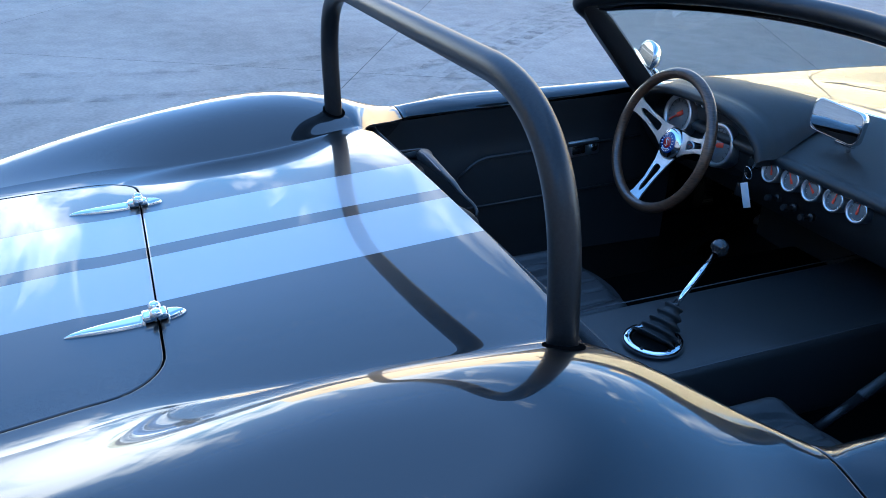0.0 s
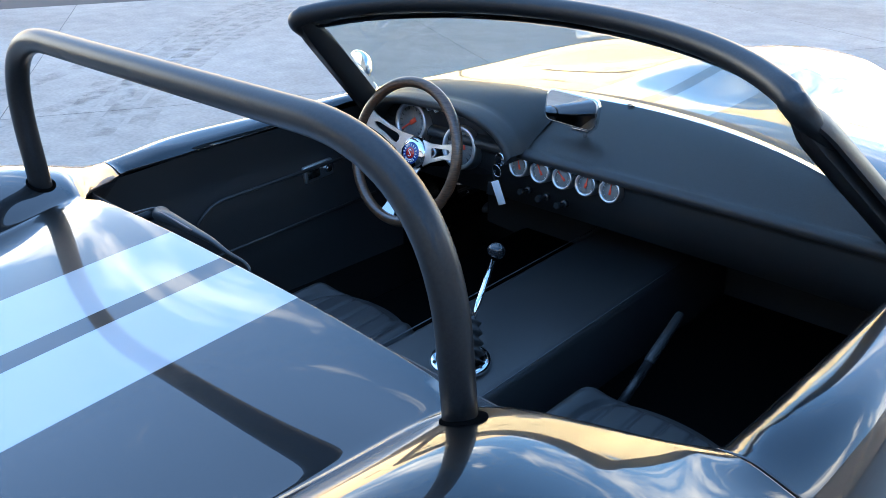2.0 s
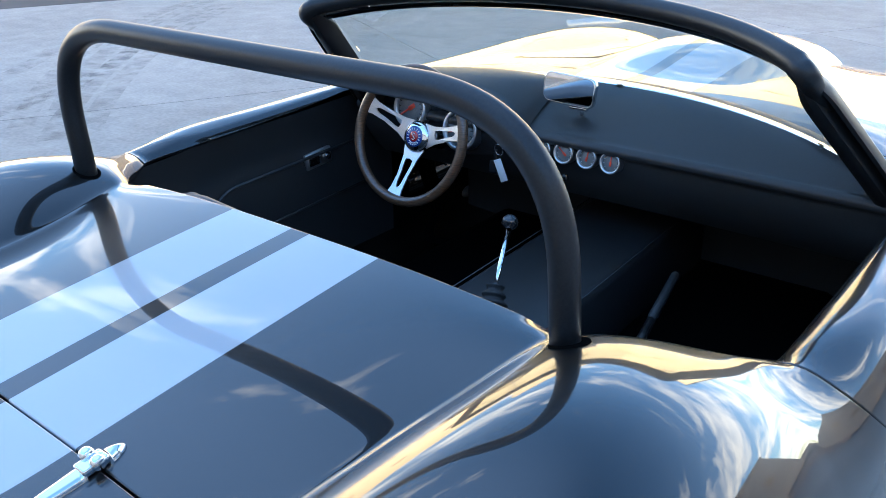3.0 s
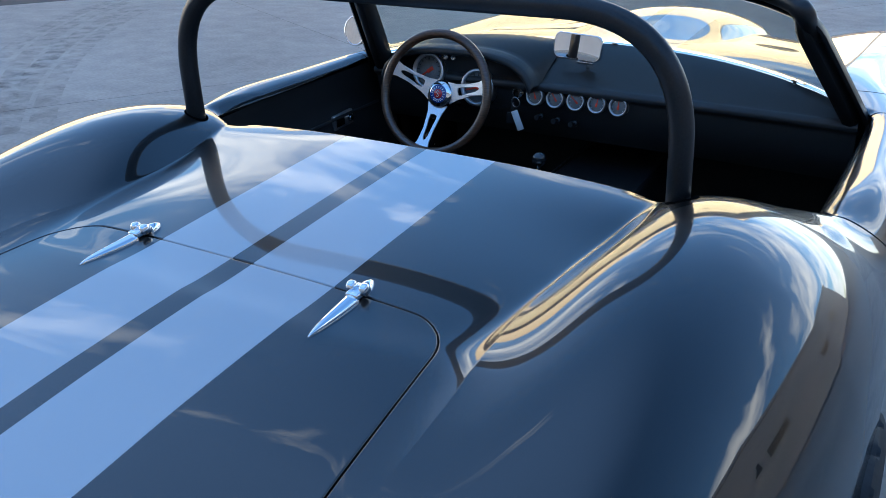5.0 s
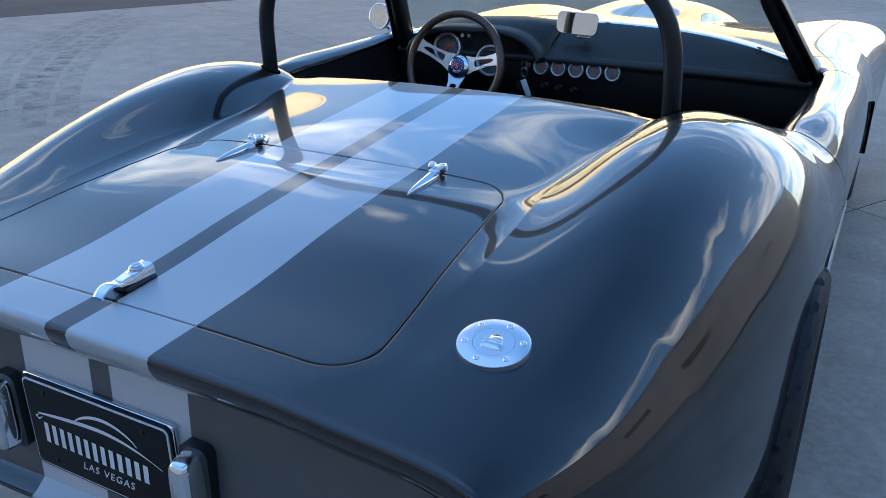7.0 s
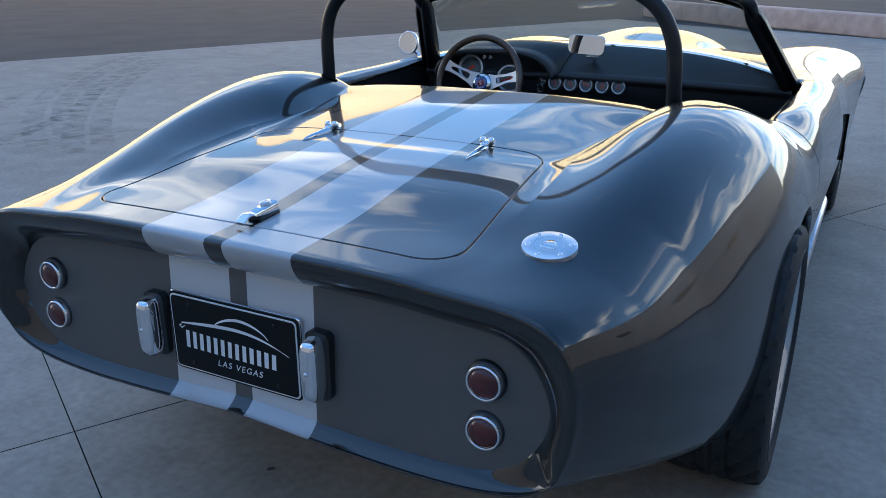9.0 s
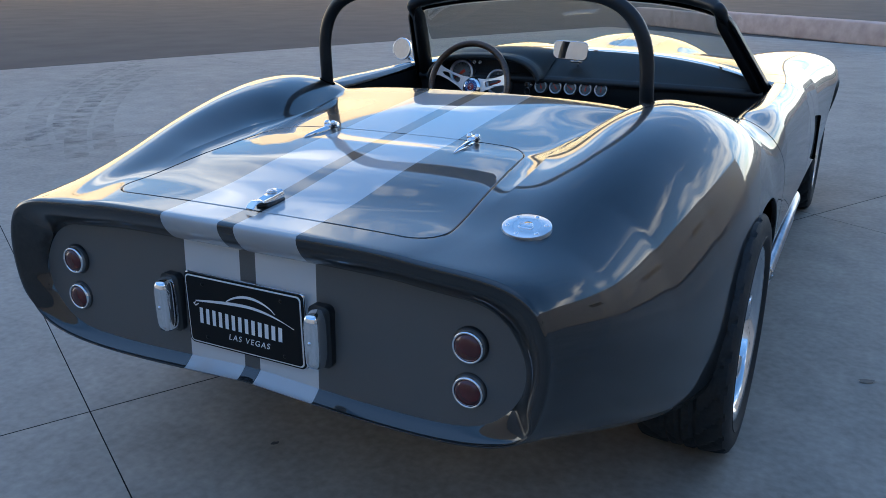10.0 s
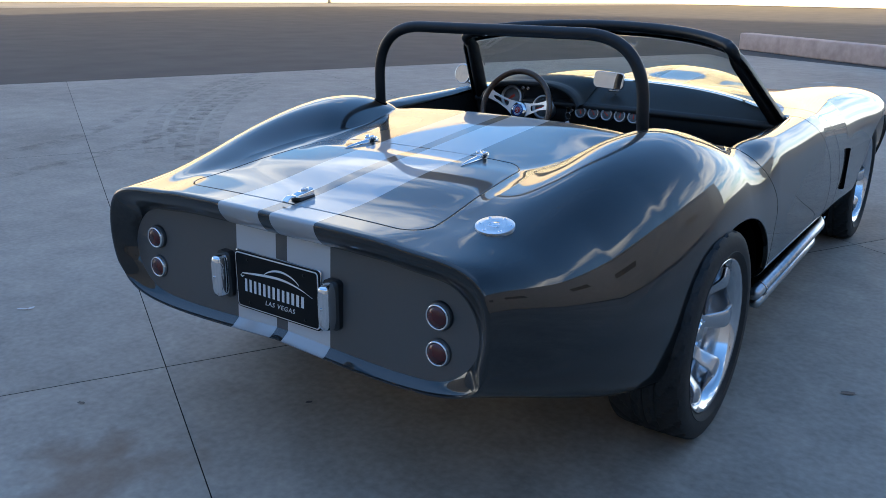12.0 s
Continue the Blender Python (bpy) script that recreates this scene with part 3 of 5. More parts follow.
# hood scoop
bm = bmesh.new()
rows = []
for k in range(31):
    s = k / 30
    y = 2.46 + s * 1.02
    hw = .262 + .030 * s
    h = .062 * math.sin(min(1, s / .55) * math.pi / 2) ** 1.5
    row = []
    for i in range(33):
        q = -1 + 2 * i / 32
        f = (1 - abs(q) ** 3.0) ** 0.8 if abs(q) < 1 else 0
        row.append(bm.verts.new((q * hw, y, skin_at(q * hw, y) - .004 + h * f + .004 * f)))
    rows.append(row)
for a, b in zip(rows, rows[1:]):
    for i in range(32):
        bm.faces.new((a[i], a[i + 1], b[i + 1], b[i]))
part("hood_scoop", bm, PAINT, car, "raised hood scoop carrying the stripes")
# door and hood shut lines on the front fender, a vent slot and its fasteners
for sx in (-1, 1):
    bm = bmesh.new()
    # solid black block paints the slot's shaded inside on the uncut fender
    box(bm, (sx * .903, 2.70, .53), (.016, .045, .19), pose(0, 0, 0, -6, 0, 0), .004, 2)
    part("side_vent", bm, DARK, car, "vent slot in the front fender, its shaded inside a black block")
    for k in range(4):
        bm = lathe(bmesh.new(), [(0, .006), (.006, .005), (.008, 0)], Matrix.Translation((sx * (.866 - .004 * k), 2.66, .46 - .055 * k)) @ pose(0, 0, 0, 0, 90 * sx, 0), 12)
        part("fastener", bm, CHROME, car)


def trunk_hinge(sx):
    """Chrome strap hinge: long pointed tail on the lid, knuckle over the gap, short pointed nose."""
    m = skin_frame(sx * 0.219, LID_Y1) @ pose(0, 0, 0, 0, 0, sx * 2.0)
    bm = bmesh.new()
    n = 14
    for y0, y1, w in ((-.018, -.122, .0115), (.014, .038, .0105)):
        rings = []
        for k in range(n + 1):
            s = k / n
            ww = w * (1 - s ** 1.5) ** 0.72 + .0004
            hh = (.009 if y0 < 0 else .010) * (1 - s ** 2) ** 0.6 + .0015
            y = y0 + (y1 - y0) * s
            dz = skin_dip(sx * .219, LID_Y1, y)
            rings.append([bm.verts.new(m @ Vector((ww * math.cos(a), y, dz + hh * max(math.sin(a), 0)))) for a in np.linspace(0, math.pi, 11)])
        for a, b in zip(rings, rings[1:]):
            for i in range(10):
                bm.faces.new((a[i], a[i + 1], b[i + 1], b[i]))
        bm.faces.new(rings[0])
    h = part("trunk_hinge", bm, CHROME, car, "polished pointed strap hinge")
    h.data.update()
    bm = bmesh.new()
    box(bm, m @ Vector((0, -.004, .007)), (.021, .034, .012), m.to_3x3().to_4x4(), .0035, 3)
    for dx in (-.0105, .0105):
        lathe(bm, [(0, .0062), (.0075, .0055), (.009, .003), (.009, -.003), (.0075, -.0055), (0, -.0062)], m @ Matrix.Translation((dx, -.002, .0125)) @ pose(0, 0, 0, 0, 90, 0), 16)
    part("knuckle", bm, CHROME, h)
    return h


def skin_dip(x, y, dy):
    """How far the skin drops from its tangent plane, dy along the car."""
    m = skin_frame(x, y).inverted()
    return (m @ Vector((x, y + dy, skin_at(x, y + dy)))).z


for sx in (-1, 1):
    trunk_hinge(sx)

# trunk latch: black base, chrome body with lock, curled pull
m = skin_frame(0.004, 0.088)
bm = box(bmesh.new(), m @ Vector((0, .006, .003)), (.034, .058, .008), m.to_3x3().to_4x4(), .003, 2)
latch = part("trunk_latch", bm, BLACK, car, "chrome trunk latch with lock and curled pull")
bm = bmesh.new()
rings = []
for s in np.linspace(0, 1, 15):
    y = .034 - .060 * s
    w = .0145 * (1 - .30 * s)
    z0 = .007 + (.004 * (s - .6) / .4 if s > .6 else 0)
    z1 = .0235 - .006 * s
    rings.append([bm.verts.new(m @ Vector(p)) for p in ((-w, y, z0), (-w * .98, y, z1 - .004), (-w * .7, y, z1), (w * .7, y, z1), (w * .98, y, z1 - .004), (w, y, z0))])
for s in np.linspace(0.08, 1, 12):
    y = -.026 - .036 * s
    w = .0105 - .001 * s
    zc = .0145 + .008 * math.sin(s * 2.2) - .013 * s ** 2
    rings.append([bm.verts.new(m @ Vector(p)) for p in ((-w, y, zc - .0022), (-w, y, zc + .001), (-w * .7, y, zc + .0025), (w * .7, y, zc + .0025), (w, y, zc + .001), (w, y, zc - .0022))])
for a, b in zip(rings, rings[1:]):
    for i in range(6):
        bm.faces.new((a[i], a[(i + 1) % 6], b[(i + 1) % 6], b[i]))
bm.faces.new(rings[0])
bm.faces.new(rings[-1][::-1])
hard(part("pull", bm, CHROME, latch), 50)
bm = lathe(bmesh.new(), [(0, .0275), (.0075, .0275), (.0085, .0265), (.0085, .0255), (.0105, .0252), (.0115, .024), (.0115, .018)], m @ Matrix.Translation((0, .014, 0)), 24)
box(bm, m @ Vector((0, .014, .0277)), (.0075, .0016, .001), (m.to_3x3().to_4x4() @ pose(0, 0, 0, 0, 0, 60)), 0)
hard(part("lock", bm, ALLOY, latch))

# flush fuel cap with six screws and a keyhole flap
m = skin_frame(0.552, 0.179)
ALU = grain(mat("satin_aluminium", (0.75, 0.77, 0.8), 0.28, 1.0), 500, (0.70, 0.72, 0.75), (0.8, 0.82, 0.85), 0.02)
bm = lathe(bmesh.new(), [(0, .0062), (.0270, .0062), (.0275, .0052), (.0280, .0062), (.0460, .0062), (.0478, .0050), (.0482, .002), (.0482, -.008)], m, 56)
cap = hard(part("fuel_cap", bm, ALU, car, "round brushed aluminium fuel cap with six screws"), 40)
for k in range(6):
    a = math.radians(60 * k + 20)
    mm = m @ Matrix.Translation((.0375 * math.cos(a), .0375 * math.sin(a), 0))
    bm = lathe(bmesh.new(), [(0, .0068), (.0016, .0068), (.002, .0085), (.0038, .0078), (.0046, .0062)], mm, 14)
    part("screw", bm, CHROME, cap)
bm = bmesh.new()
lathe(bm, [(0, .0070), (.0085, .0070), (.009, .0060)], m @ Matrix.Translation((0, .006, 0)), 24)
box(bm, m @ Vector((0, -.006, .0064)), (.027, .016, .0016), m.to_3x3().to_4x4(), .004, 3)
part("keyhole_flap", bm, CHROME, cap, "polished keyhole flap")

# ---- tail ----
for sx in (-1, 1):
    for z in (.603, .511):
        m = Matrix.Translation((sx * .518, .010, z)) @ pose(0, 0, 0, 90, 0, 0)
        bm = lathe(bmesh.new(), [(.036, -.004), (.036, .008), (.033, .012), (.028, .012)], m, 36)
        lamp = part("tail_lamp", bm, BLACK, car, "round red tail lamp in a chrome ring")
        bm = lathe(bmesh.new(), [(.0325, .010), (.0322, .018), (.0300, .0225), (.0272, .0215), (.0262, .018)], m, 40)
        part("chrome_ring", bm, CHROME, lamp)
        bm = lathe(bmesh.new(), [(0, .030)] + [(.0268 * math.sin(a), .0165 + .0135 * math.cos(a) + .0004 * (k % 2)) for k, a in enumerate(np.linspace(.12, math.pi / 2, 16))], m, 40)
        part("lens", bm, RED_LENS, lamp)
# number-plate sign with a double edge
PZ, PX = .553, -.008
bm = box(bmesh.new(), (PX, .000, PZ), (.318, .010, .168), None, .004, 2)
sign = part("plate_bracket", bm, CHROME, car, "bright metal frame behind the black dealer plate")


def rounded_slab(bm, cx, cz, w, h, r, y0, y1, n=6):
    """An upright slab with rounded corners between two depths."""
    ring = []
    for qx, qz, a0 in ((1, 1, 0), (-1, 1, 90), (-1, -1, 180), (1, -1, 270)):
        for k in range(n + 1):
            a = math.radians(a0 + 90 * k / n)
            ring.append((cx + qx * (w / 2 - r) + r * math.cos(a), cz + qz * (h / 2 - r) + r * math.sin(a)))
    f = [bm.verts.new((x, y1, z)) for x, z in ring]
    b = [bm.verts.new((x, y0, z)) for x, z in ring]
    bm.faces.new(f)
    bm.faces.new(b[::-1])
    for k in range(len(ring)):
        bm.faces.new((f[k], b[k], b[(k + 1) % len(ring)], f[(k + 1) % len(ring)]))
    return bm


part("plate_edge", rounded_slab(bmesh.new(), PX, PZ, .316, .166, .012, -.004, -.0085), SIGN_BLACK, sign, smooth=False)
part("white_border", rounded_slab(bmesh.new(), PX, PZ, .308, .158, .010, -.0085, -.0100), WHITE, sign, smooth=False)
part("plate_face", rounded_slab(bmesh.new(), PX, PZ, .302, .152, .008, -.0100, -.0112), SIGN_BLACK, sign, "black dealer plate with white lettering", smooth=False)
PF = -.0122


def stroke(bm, pts, widths):
    """A flat white stroke on the plate."""
    pts = [Vector((p[0], p[1])) for p in pts]
    left, right = [], []
    for i, p in enumerate(pts):
        t = (pts[min(i + 1, len(pts) - 1)] - pts[max(i - 1, 0)]).normalized()
        o = Vector((-t.y, t.x)) * widths[i] / 2
        left.append(bm.verts.new((PX + p.x + o.x, PF, PZ + p.y + o.y)))
        right.append(bm.verts.new((PX + p.x - o.x, PF, PZ + p.y - o.y)))
    for i in range(len(pts) - 1):
        bm.faces.new((left[i], right[i], right[i + 1], left[i + 1]))
    return bm


bm = bmesh.new()
xs = np.linspace(-.128, .135, 24)
stroke(bm, [(x, .021 + .012 * math.sin((x + .128) / .263 * 2.6) - .022 * max(0, x / .135) ** 2) for x in xs], [.0015 + .0055 * math.sin(math.pi * min(1, (k + 1) / 22)) ** .7 for k in range(24)])
xs = np.linspace(-.045, .088, 18)
stroke(bm, [(x, .029 + .025 * math.sin(max(0, (x + .045)) / .133 * math.pi) ** .7) for x in xs], [.002 + .004 * math.sin(math.pi * k / 17) for k in range(18)])
stroke(bm, [(-.128, .018), (-.134, .014), (-.129, .010), (-.119, .016)], [.002, .004, .004, .001])
part("plate_emblem", bm, WHITE, sign, "white sweeping line emblem", smooth=False)
# the trade name as bars, one a letter
x = -.117
for k in range(13):
    w = .0125 if k < 9 else .0135
    bm = stroke(bmesh.new(), [(x + .001, -.030), (x + .003, .007 - .0004 * k)], [w * .74, w * .74])
    part("letter_bar", bm, WHITE, sign, smooth=False)
    x += .0178
txt = bpy.data.curves.new("place_name", "FONT")
txt.body, txt.size, txt.shear, txt.space_character = "LAS VEGAS", .019, .25, 1.25
txt.align_x, txt.align_y, txt.extrude = "CENTER", "CENTER", .0003
tx = link("place_name", txt, WHITE, sign, "white words Las Vegas")
tx.matrix_basis = Matrix.Translation((PX + .012, PF, PZ - .048)) @ pose(0, 0, 0, 90, 0, 0)
for qx in (-.105, .105):
    for qz in (-.062, .062):
        part("plate_screw", lathe(bmesh.new(), [(0, .002), (.0035, .0015), (.0045, 0)], Matrix.Translation((PX + qx, PF + .001, PZ + qz)) @ pose(0, 0, 0, 90, 0, 0), 12), SIGN_BLACK, sign)
# chrome capsules on rubber pads at both sides of the plate
for sx in (-1, 1):
    cx = PX + sx * .200
    bm = rounded_slab(bmesh.new(), cx, PZ + .003, .052, .134, .014, .012, -.012)
    guard = part("plate_guard", bm, BLACK, car, "chrome capsule lamp on a black pad", smooth=False)
    bm = bmesh.new()
    rings = []
    for s, y in ((1, -.010), (1.0, -.016), (.97, -.028), (.90, -.038), (.78, -.045), (.5, -.049)):
        ring = []
        for k in range(32):
            a = 2 * math.pi * k / 32
            c, q = math.cos(a), math.sin(a)
            ring.append(bm.verts.new((cx + .0205 * s * math.copysign(abs(c) ** .5, c), y, PZ + .003 + .063 * s ** .5 * math.copysign(abs(q) ** .5, q))))
        rings.append(ring)
    for a, b in zip(rings, rings[1:]):
        for k in range(32):
            bm.faces.new((a[k], a[(k + 1) % 32], b[(k + 1) % 32], b[k]))
    bm.faces.new(rings[-1])
    cover = part("chrome_cover", bm, CHROME, guard)
    bm = lathe(bmesh.new(), [(0, .003), (.003, .0025), (.0045, 0)], Matrix.Translation((cx, -.049, PZ + .003)) @ pose(0, 0, 0, 90, 0, 0), 12)
    part("cover_screw", bm, ALLOY, guard)


# ---- wheels ----
def tyre_mesh():
    """Wide road tyre about the x axis, outer side +x, with grooves and slanted blocks cut in the tread."""
    n, prof = 216, []
    for r, x in ((.232, -.100), (.262, -.117), (.296, -.118), (.316, -.110)):
        prof.append((r, x, 0))
    for k in range(25):
        x = -.105 + .210 * k / 24
        prof.append((.3265 - .006 * (x / .105) ** 4, x, 1))
    for r, x in ((.316, .110), (.300, .118), (.280, .1195), (.2625, .118), (.261, .120), (.256, .1175), (.244, .109), (.232, .097)):
        prof.append((r, x, 0))
    bm = bmesh.new()
    rings = []
    for j in range(n):
        a = 2 * math.pi * j / n
        ring = []
        for r, x, tread in prof:
            if tread:
                if any(abs(x - g) < .0065 for g in (-.035, .0, .035)):
                    r -= .007
                elif ((j + abs(x) * 170) % 9) < 2.0 and abs(x) > .012:
                    r -= .006
            ring.append(bm.verts.new((x, r * math.cos(a), r * math.sin(a))))
        rings.append(ring)
    for a, b in zip(rings, rings[1:] + rings[:1]):
        for k in range(len(prof) - 1):
            bm.faces.new((a[k], b[k], b[k + 1], a[k + 1]))
    me = bpy.data.meshes.new("tyre")
    bm.normal_update()
    bm.to_mesh(me)
    bm.free()
    me.materials.append(RUBBER)
    me.polygons.foreach_set("use_smooth", [True] * len(me.polygons))
    me.set_sharp_from_angle(angle=radians(28))
    return me


def rim_mesh():
    """Deep polished rim barrel and lip."""
    bm = lathe(bmesh.new(), [(.229, -.100), (.236, -.102), (.221, -.094), (.203, -.05), (.203, .015), (.214, .060), (.218, .090), (.225, .098), (.232, .106), (.238, .110), (.2395, .105), (.236, .095)], pose(0, 0, 0, 0, 90, 0), 72)
    me = bpy.data.meshes.new("rim")
    bm.normal_update()
    bm.to_mesh(me)
    bm.free()
    me.polygons.foreach_set("use_smooth", [True] * len(me.polygons))
    me.materials.append(RIM_METAL)
    return me


def spoke_mesh():
    """One spoke: a broad flat blade, low at the hub, that steps outwards in an S and widens towards the lip."""
    bm = bmesh.new()
    rings = []
    for s in np.linspace(0, 1, 22):
        r = .036 + .176 * s
        k = ramp(.38, .86, s)
        x = .030 + .058 * k
        w = .021 + .012 * ramp(.35, 1.0, s)
        d = .020 - .006 * s
        lean = .010 * math.sin(math.pi * s)
        prof = ((-d, -w * .80), (-.005, -w), (-.001, -w * .90), (.0008, -w * .5), (.0008, w * .5), (-.001, w * .90), (-.005, w), (-d, w * .80))
        rings.append([bm.verts.new((x + p, q + lean, r)) for p, q in prof])
    for a, b in zip(rings, rings[1:]):
        for k in range(8):
            bm.faces.new((a[k], b[k], b[(k + 1) % 8], a[(k + 1) % 8]))
    bm.faces.new(rings[0])
    bm.faces.new(rings[-1][::-1])
    bmesh.ops.recalc_face_normals(bm, faces=bm.faces)
    me = bpy.data.meshes.new("spoke")
    bm.to_mesh(me)
    bm.free()
    me.polygons.foreach_set("use_smooth", [True] * len(me.polygons))
    me.set_sharp_from_angle(angle=radians(40))
    me.materials.append(SPOKE_METAL)
    return me


def hub_mesh():
    bm = lathe(bmesh.new(), [(0, .060), (.026, .060), (.030, .056), (.034, .050), (.060, .046), (.066, .038), (.066, .0)], pose(0, 0, 0, 0, 90, 0), 36)
    for k in range(5):
        a = 2 * math.pi * (k + .5) / 5
        lathe(bm, [(0, .056), (.007, .056), (.0085, .052), (.0085, .04)], pose(0, 0, 0, 0, 90, 0) @ Matrix.Translation((.050 * math.cos(a), .050 * math.sin(a), 0)), 10)
    me = bpy.data.meshes.new("hub")
    bm.normal_update()
    bm.to_mesh(me)
    bm.free()
    me.polygons.foreach_set("use_smooth", [True] * len(me.polygons))
    me.set_sharp_from_angle(angle=radians(40))
    me.materials.append(RIM_METAL)
    return me


TYRE, RIMM, SPOKE, HUB = tyre_mesh(), rim_mesh(), spoke_mesh(), hub_mesh()
for wy, wx in ((REAR_WHEEL, .790), (FRONT_WHEEL, .768)):
    for sx in (-1, 1):
        wheel = link("wheel", TYRE.copy(), None, car, "wide low-profile tyre on a polished alloy wheel")
        wheel.matrix_basis = Matrix.Translation((sx * wx, wy, WHEEL_Z)) @ pose(0, 0, 0, 0, 0, 0 if sx > 0 else 180)
        link("rim", RIMM, None, wheel)
        link("hub", HUB, None, wheel)
        for k in range(7):
            sp = link("spoke", SPOKE, None, wheel)
            sp.matrix_basis = pose(0, 0, 0, 360 / 7 * k + 12, 0, 0)
        disc = lathe(bmesh.new(), [(.06, .012), (.165, .012), (.168, .008), (.168, -.01), (.06, -.01)], pose(0, 0, 0, 0, 90, 0), 40)
        part("brake_disc", disc, ALLOY, wheel)
    # black liner of the wheel arch
    for sx in (-1, 1):
        bm = bmesh.new()
        rings = []
        for x in (.845, .60, .52):
            rr = 1.0 if x > .55 else .3
            rings.append([bm.verts.new((sx * x, wy + (.125 if wy < 2 else 0) + (.47 if wy < 2 else .37) * rr * math.cos(a), WHEEL_Z + .318 * rr * math.sin(a))) for a in np.linspace(-.22, math.pi - .06, 30)])
        for a, b in zip(rings, rings[1:]):
            for k in range(29):
                bm.faces.new((a[k], a[k + 1], b[k + 1], b[k]))
        part("arch_liner", bm, DARK, car)

PIPE = grain(mat("satin_pipe", (.6, .6, .61), .28, 1.0), 30, (.52, .52, .53), (.68, .68, .69), .02)
# unseen black box added below the body, keeps light from passing under the car
bm = bmesh.new()
box(bm, (0, 2.3, .24), (1.15, 2.9, .14), None, .03)
part("underbody_block", bm, DARK, car, "unseen black box added under the floor to deepen the shade")
# chrome side pipes below the sills
for sx in (-1, 1):
    pipes = part("side_pipe", tube(bmesh.new(), bend([(sx * .866, 1.45, .286), (sx * .866, 2.56, .298), (sx * .76, 2.70, .31)], .1), .0225, 20), PIPE, car, "satin metal side exhaust pipe")
    part("lower_pipe", tube(bmesh.new(), bend([(sx * .862, 1.49, .240), (sx * .862, 2.42, .252), (sx * .76, 2.56, .27)], .1), .021, 18), PIPE, pipes)
    part("pipe_strap", tube(bmesh.new(), [(sx * (.866 + .026 * math.cos(a)), 1.52, .286 + .026 * math.sin(a)) for a in np.linspace(0, 2 * math.pi, 20)], .004, 6), ALLOY, pipes)
    bm = bmesh.new()
    box(bm, (sx * .80, 2.2, .29), (.05, 1.5, .14), None, .01)
    part("inner_sill", bm, DARK, car)

# ---- cockpit ----
bm = bmesh.new()
box(bm, (0, 1.79, .215), (1.50, 1.72, .02), None, .004, 1)
part("floor_pan", bm, CARPET, car, "black carpeted floor")
bm = bmesh.new()
box(bm, (0, 1.185, .50), (1.40, .02, .62), pose(0, 0, 0, -6, 0, 0), .01, 2)
part("rear_bulkhead", bm, CARPET, car, "black carpeted rear bulkhead")
bm = bmesh.new()
box(bm, (0, 2.63, .44), (1.46, .02, .60), None, .004, 1)
part("firewall", bm, CARPET, car)
bm = bmesh.new()
box(bm, (.030, 1.86, .358), (.290, 1.53, .29), pose(0, 0, 0, 1.2, 0, 0), .022, 4)
part("transmission_tunnel", bm, VINYL, car, "black vinyl covered tunnel with stitched edges")
for ex in (-.112, .172):
    part("stitching", tube(bmesh.new(), [(ex, 1.12, .4905), (ex, 2.60, .5208)], .0016, 6), mat("grey_thread", (0.06, 0.06, 0.065), .8), car)
# inner door panels
for sx in (-1, 1):
    bm = bmesh.new()
    rows = []
    for k in range(14):
        s = k / 13
        row = []
        for i in range(26):
            y = 1.20 + 1.05 * i / 25
            top = .790 + .022 * min(1, max(0, (y - 1.35) / .7))
            z = top - (top - .24) * s
            x = .755 + .022 * min(1, s / .15) - .006 * math.sin(s * math.pi) - .030 * max(0, (1.50 - y) / .30) + (.010 if .30 < s < .72 and 1.45 < y < 2.15 else 0) * -1
            row.append(bm.verts.new((sx * x, y, z)))
        rows.append(row)
    for a, b in zip(rows, rows[1:]):
        for i in range(25):
            bm.faces.new((a[i], a[i + 1], b[i + 1], b[i]))
    panel = part("door_panel", bm, VINYL, car, "black vinyl inner door panel with pocket")
    part("pocket_edge", tube(bmesh.new(), bend([(sx * .750, 1.50, .60), (sx * .748, 1.56, .655), (sx * .748, 2.10, .675)], .05), .005, 8), VINYL, panel)
    part("armrest_seam", tube(bmesh.new(), [(sx * .752, 1.45, .50), (sx * .752, 2.12, .53)], .004, 8), VINYL, panel)
    # latch escutcheon with its thumb lever
    bm = bmesh.new()
    box(bm, (sx * .763, 1.913, .650), (.014, .104, .050), pose(0, 0, 0, 4, 0, 0), .0055, 3)
    part("door_latch", bm, SATIN, panel, "satin chrome inner door latch")
    bm = lathe(bmesh.new(), [(0, .012), (.009, .011), (.012, .006), (.012, 0)], Matrix.Translation((sx * .756, 1.942, .652)) @ pose(0, 0, 0, 0, -90 * sx, 0), 18)
    box(bm, (sx * .756, 1.893, .648), (.004, .044, .028), pose(0, 0, 0, 4, 0, 0), .003, 2)
    hard(part("latch_lever", bm, ALLOY, panel))


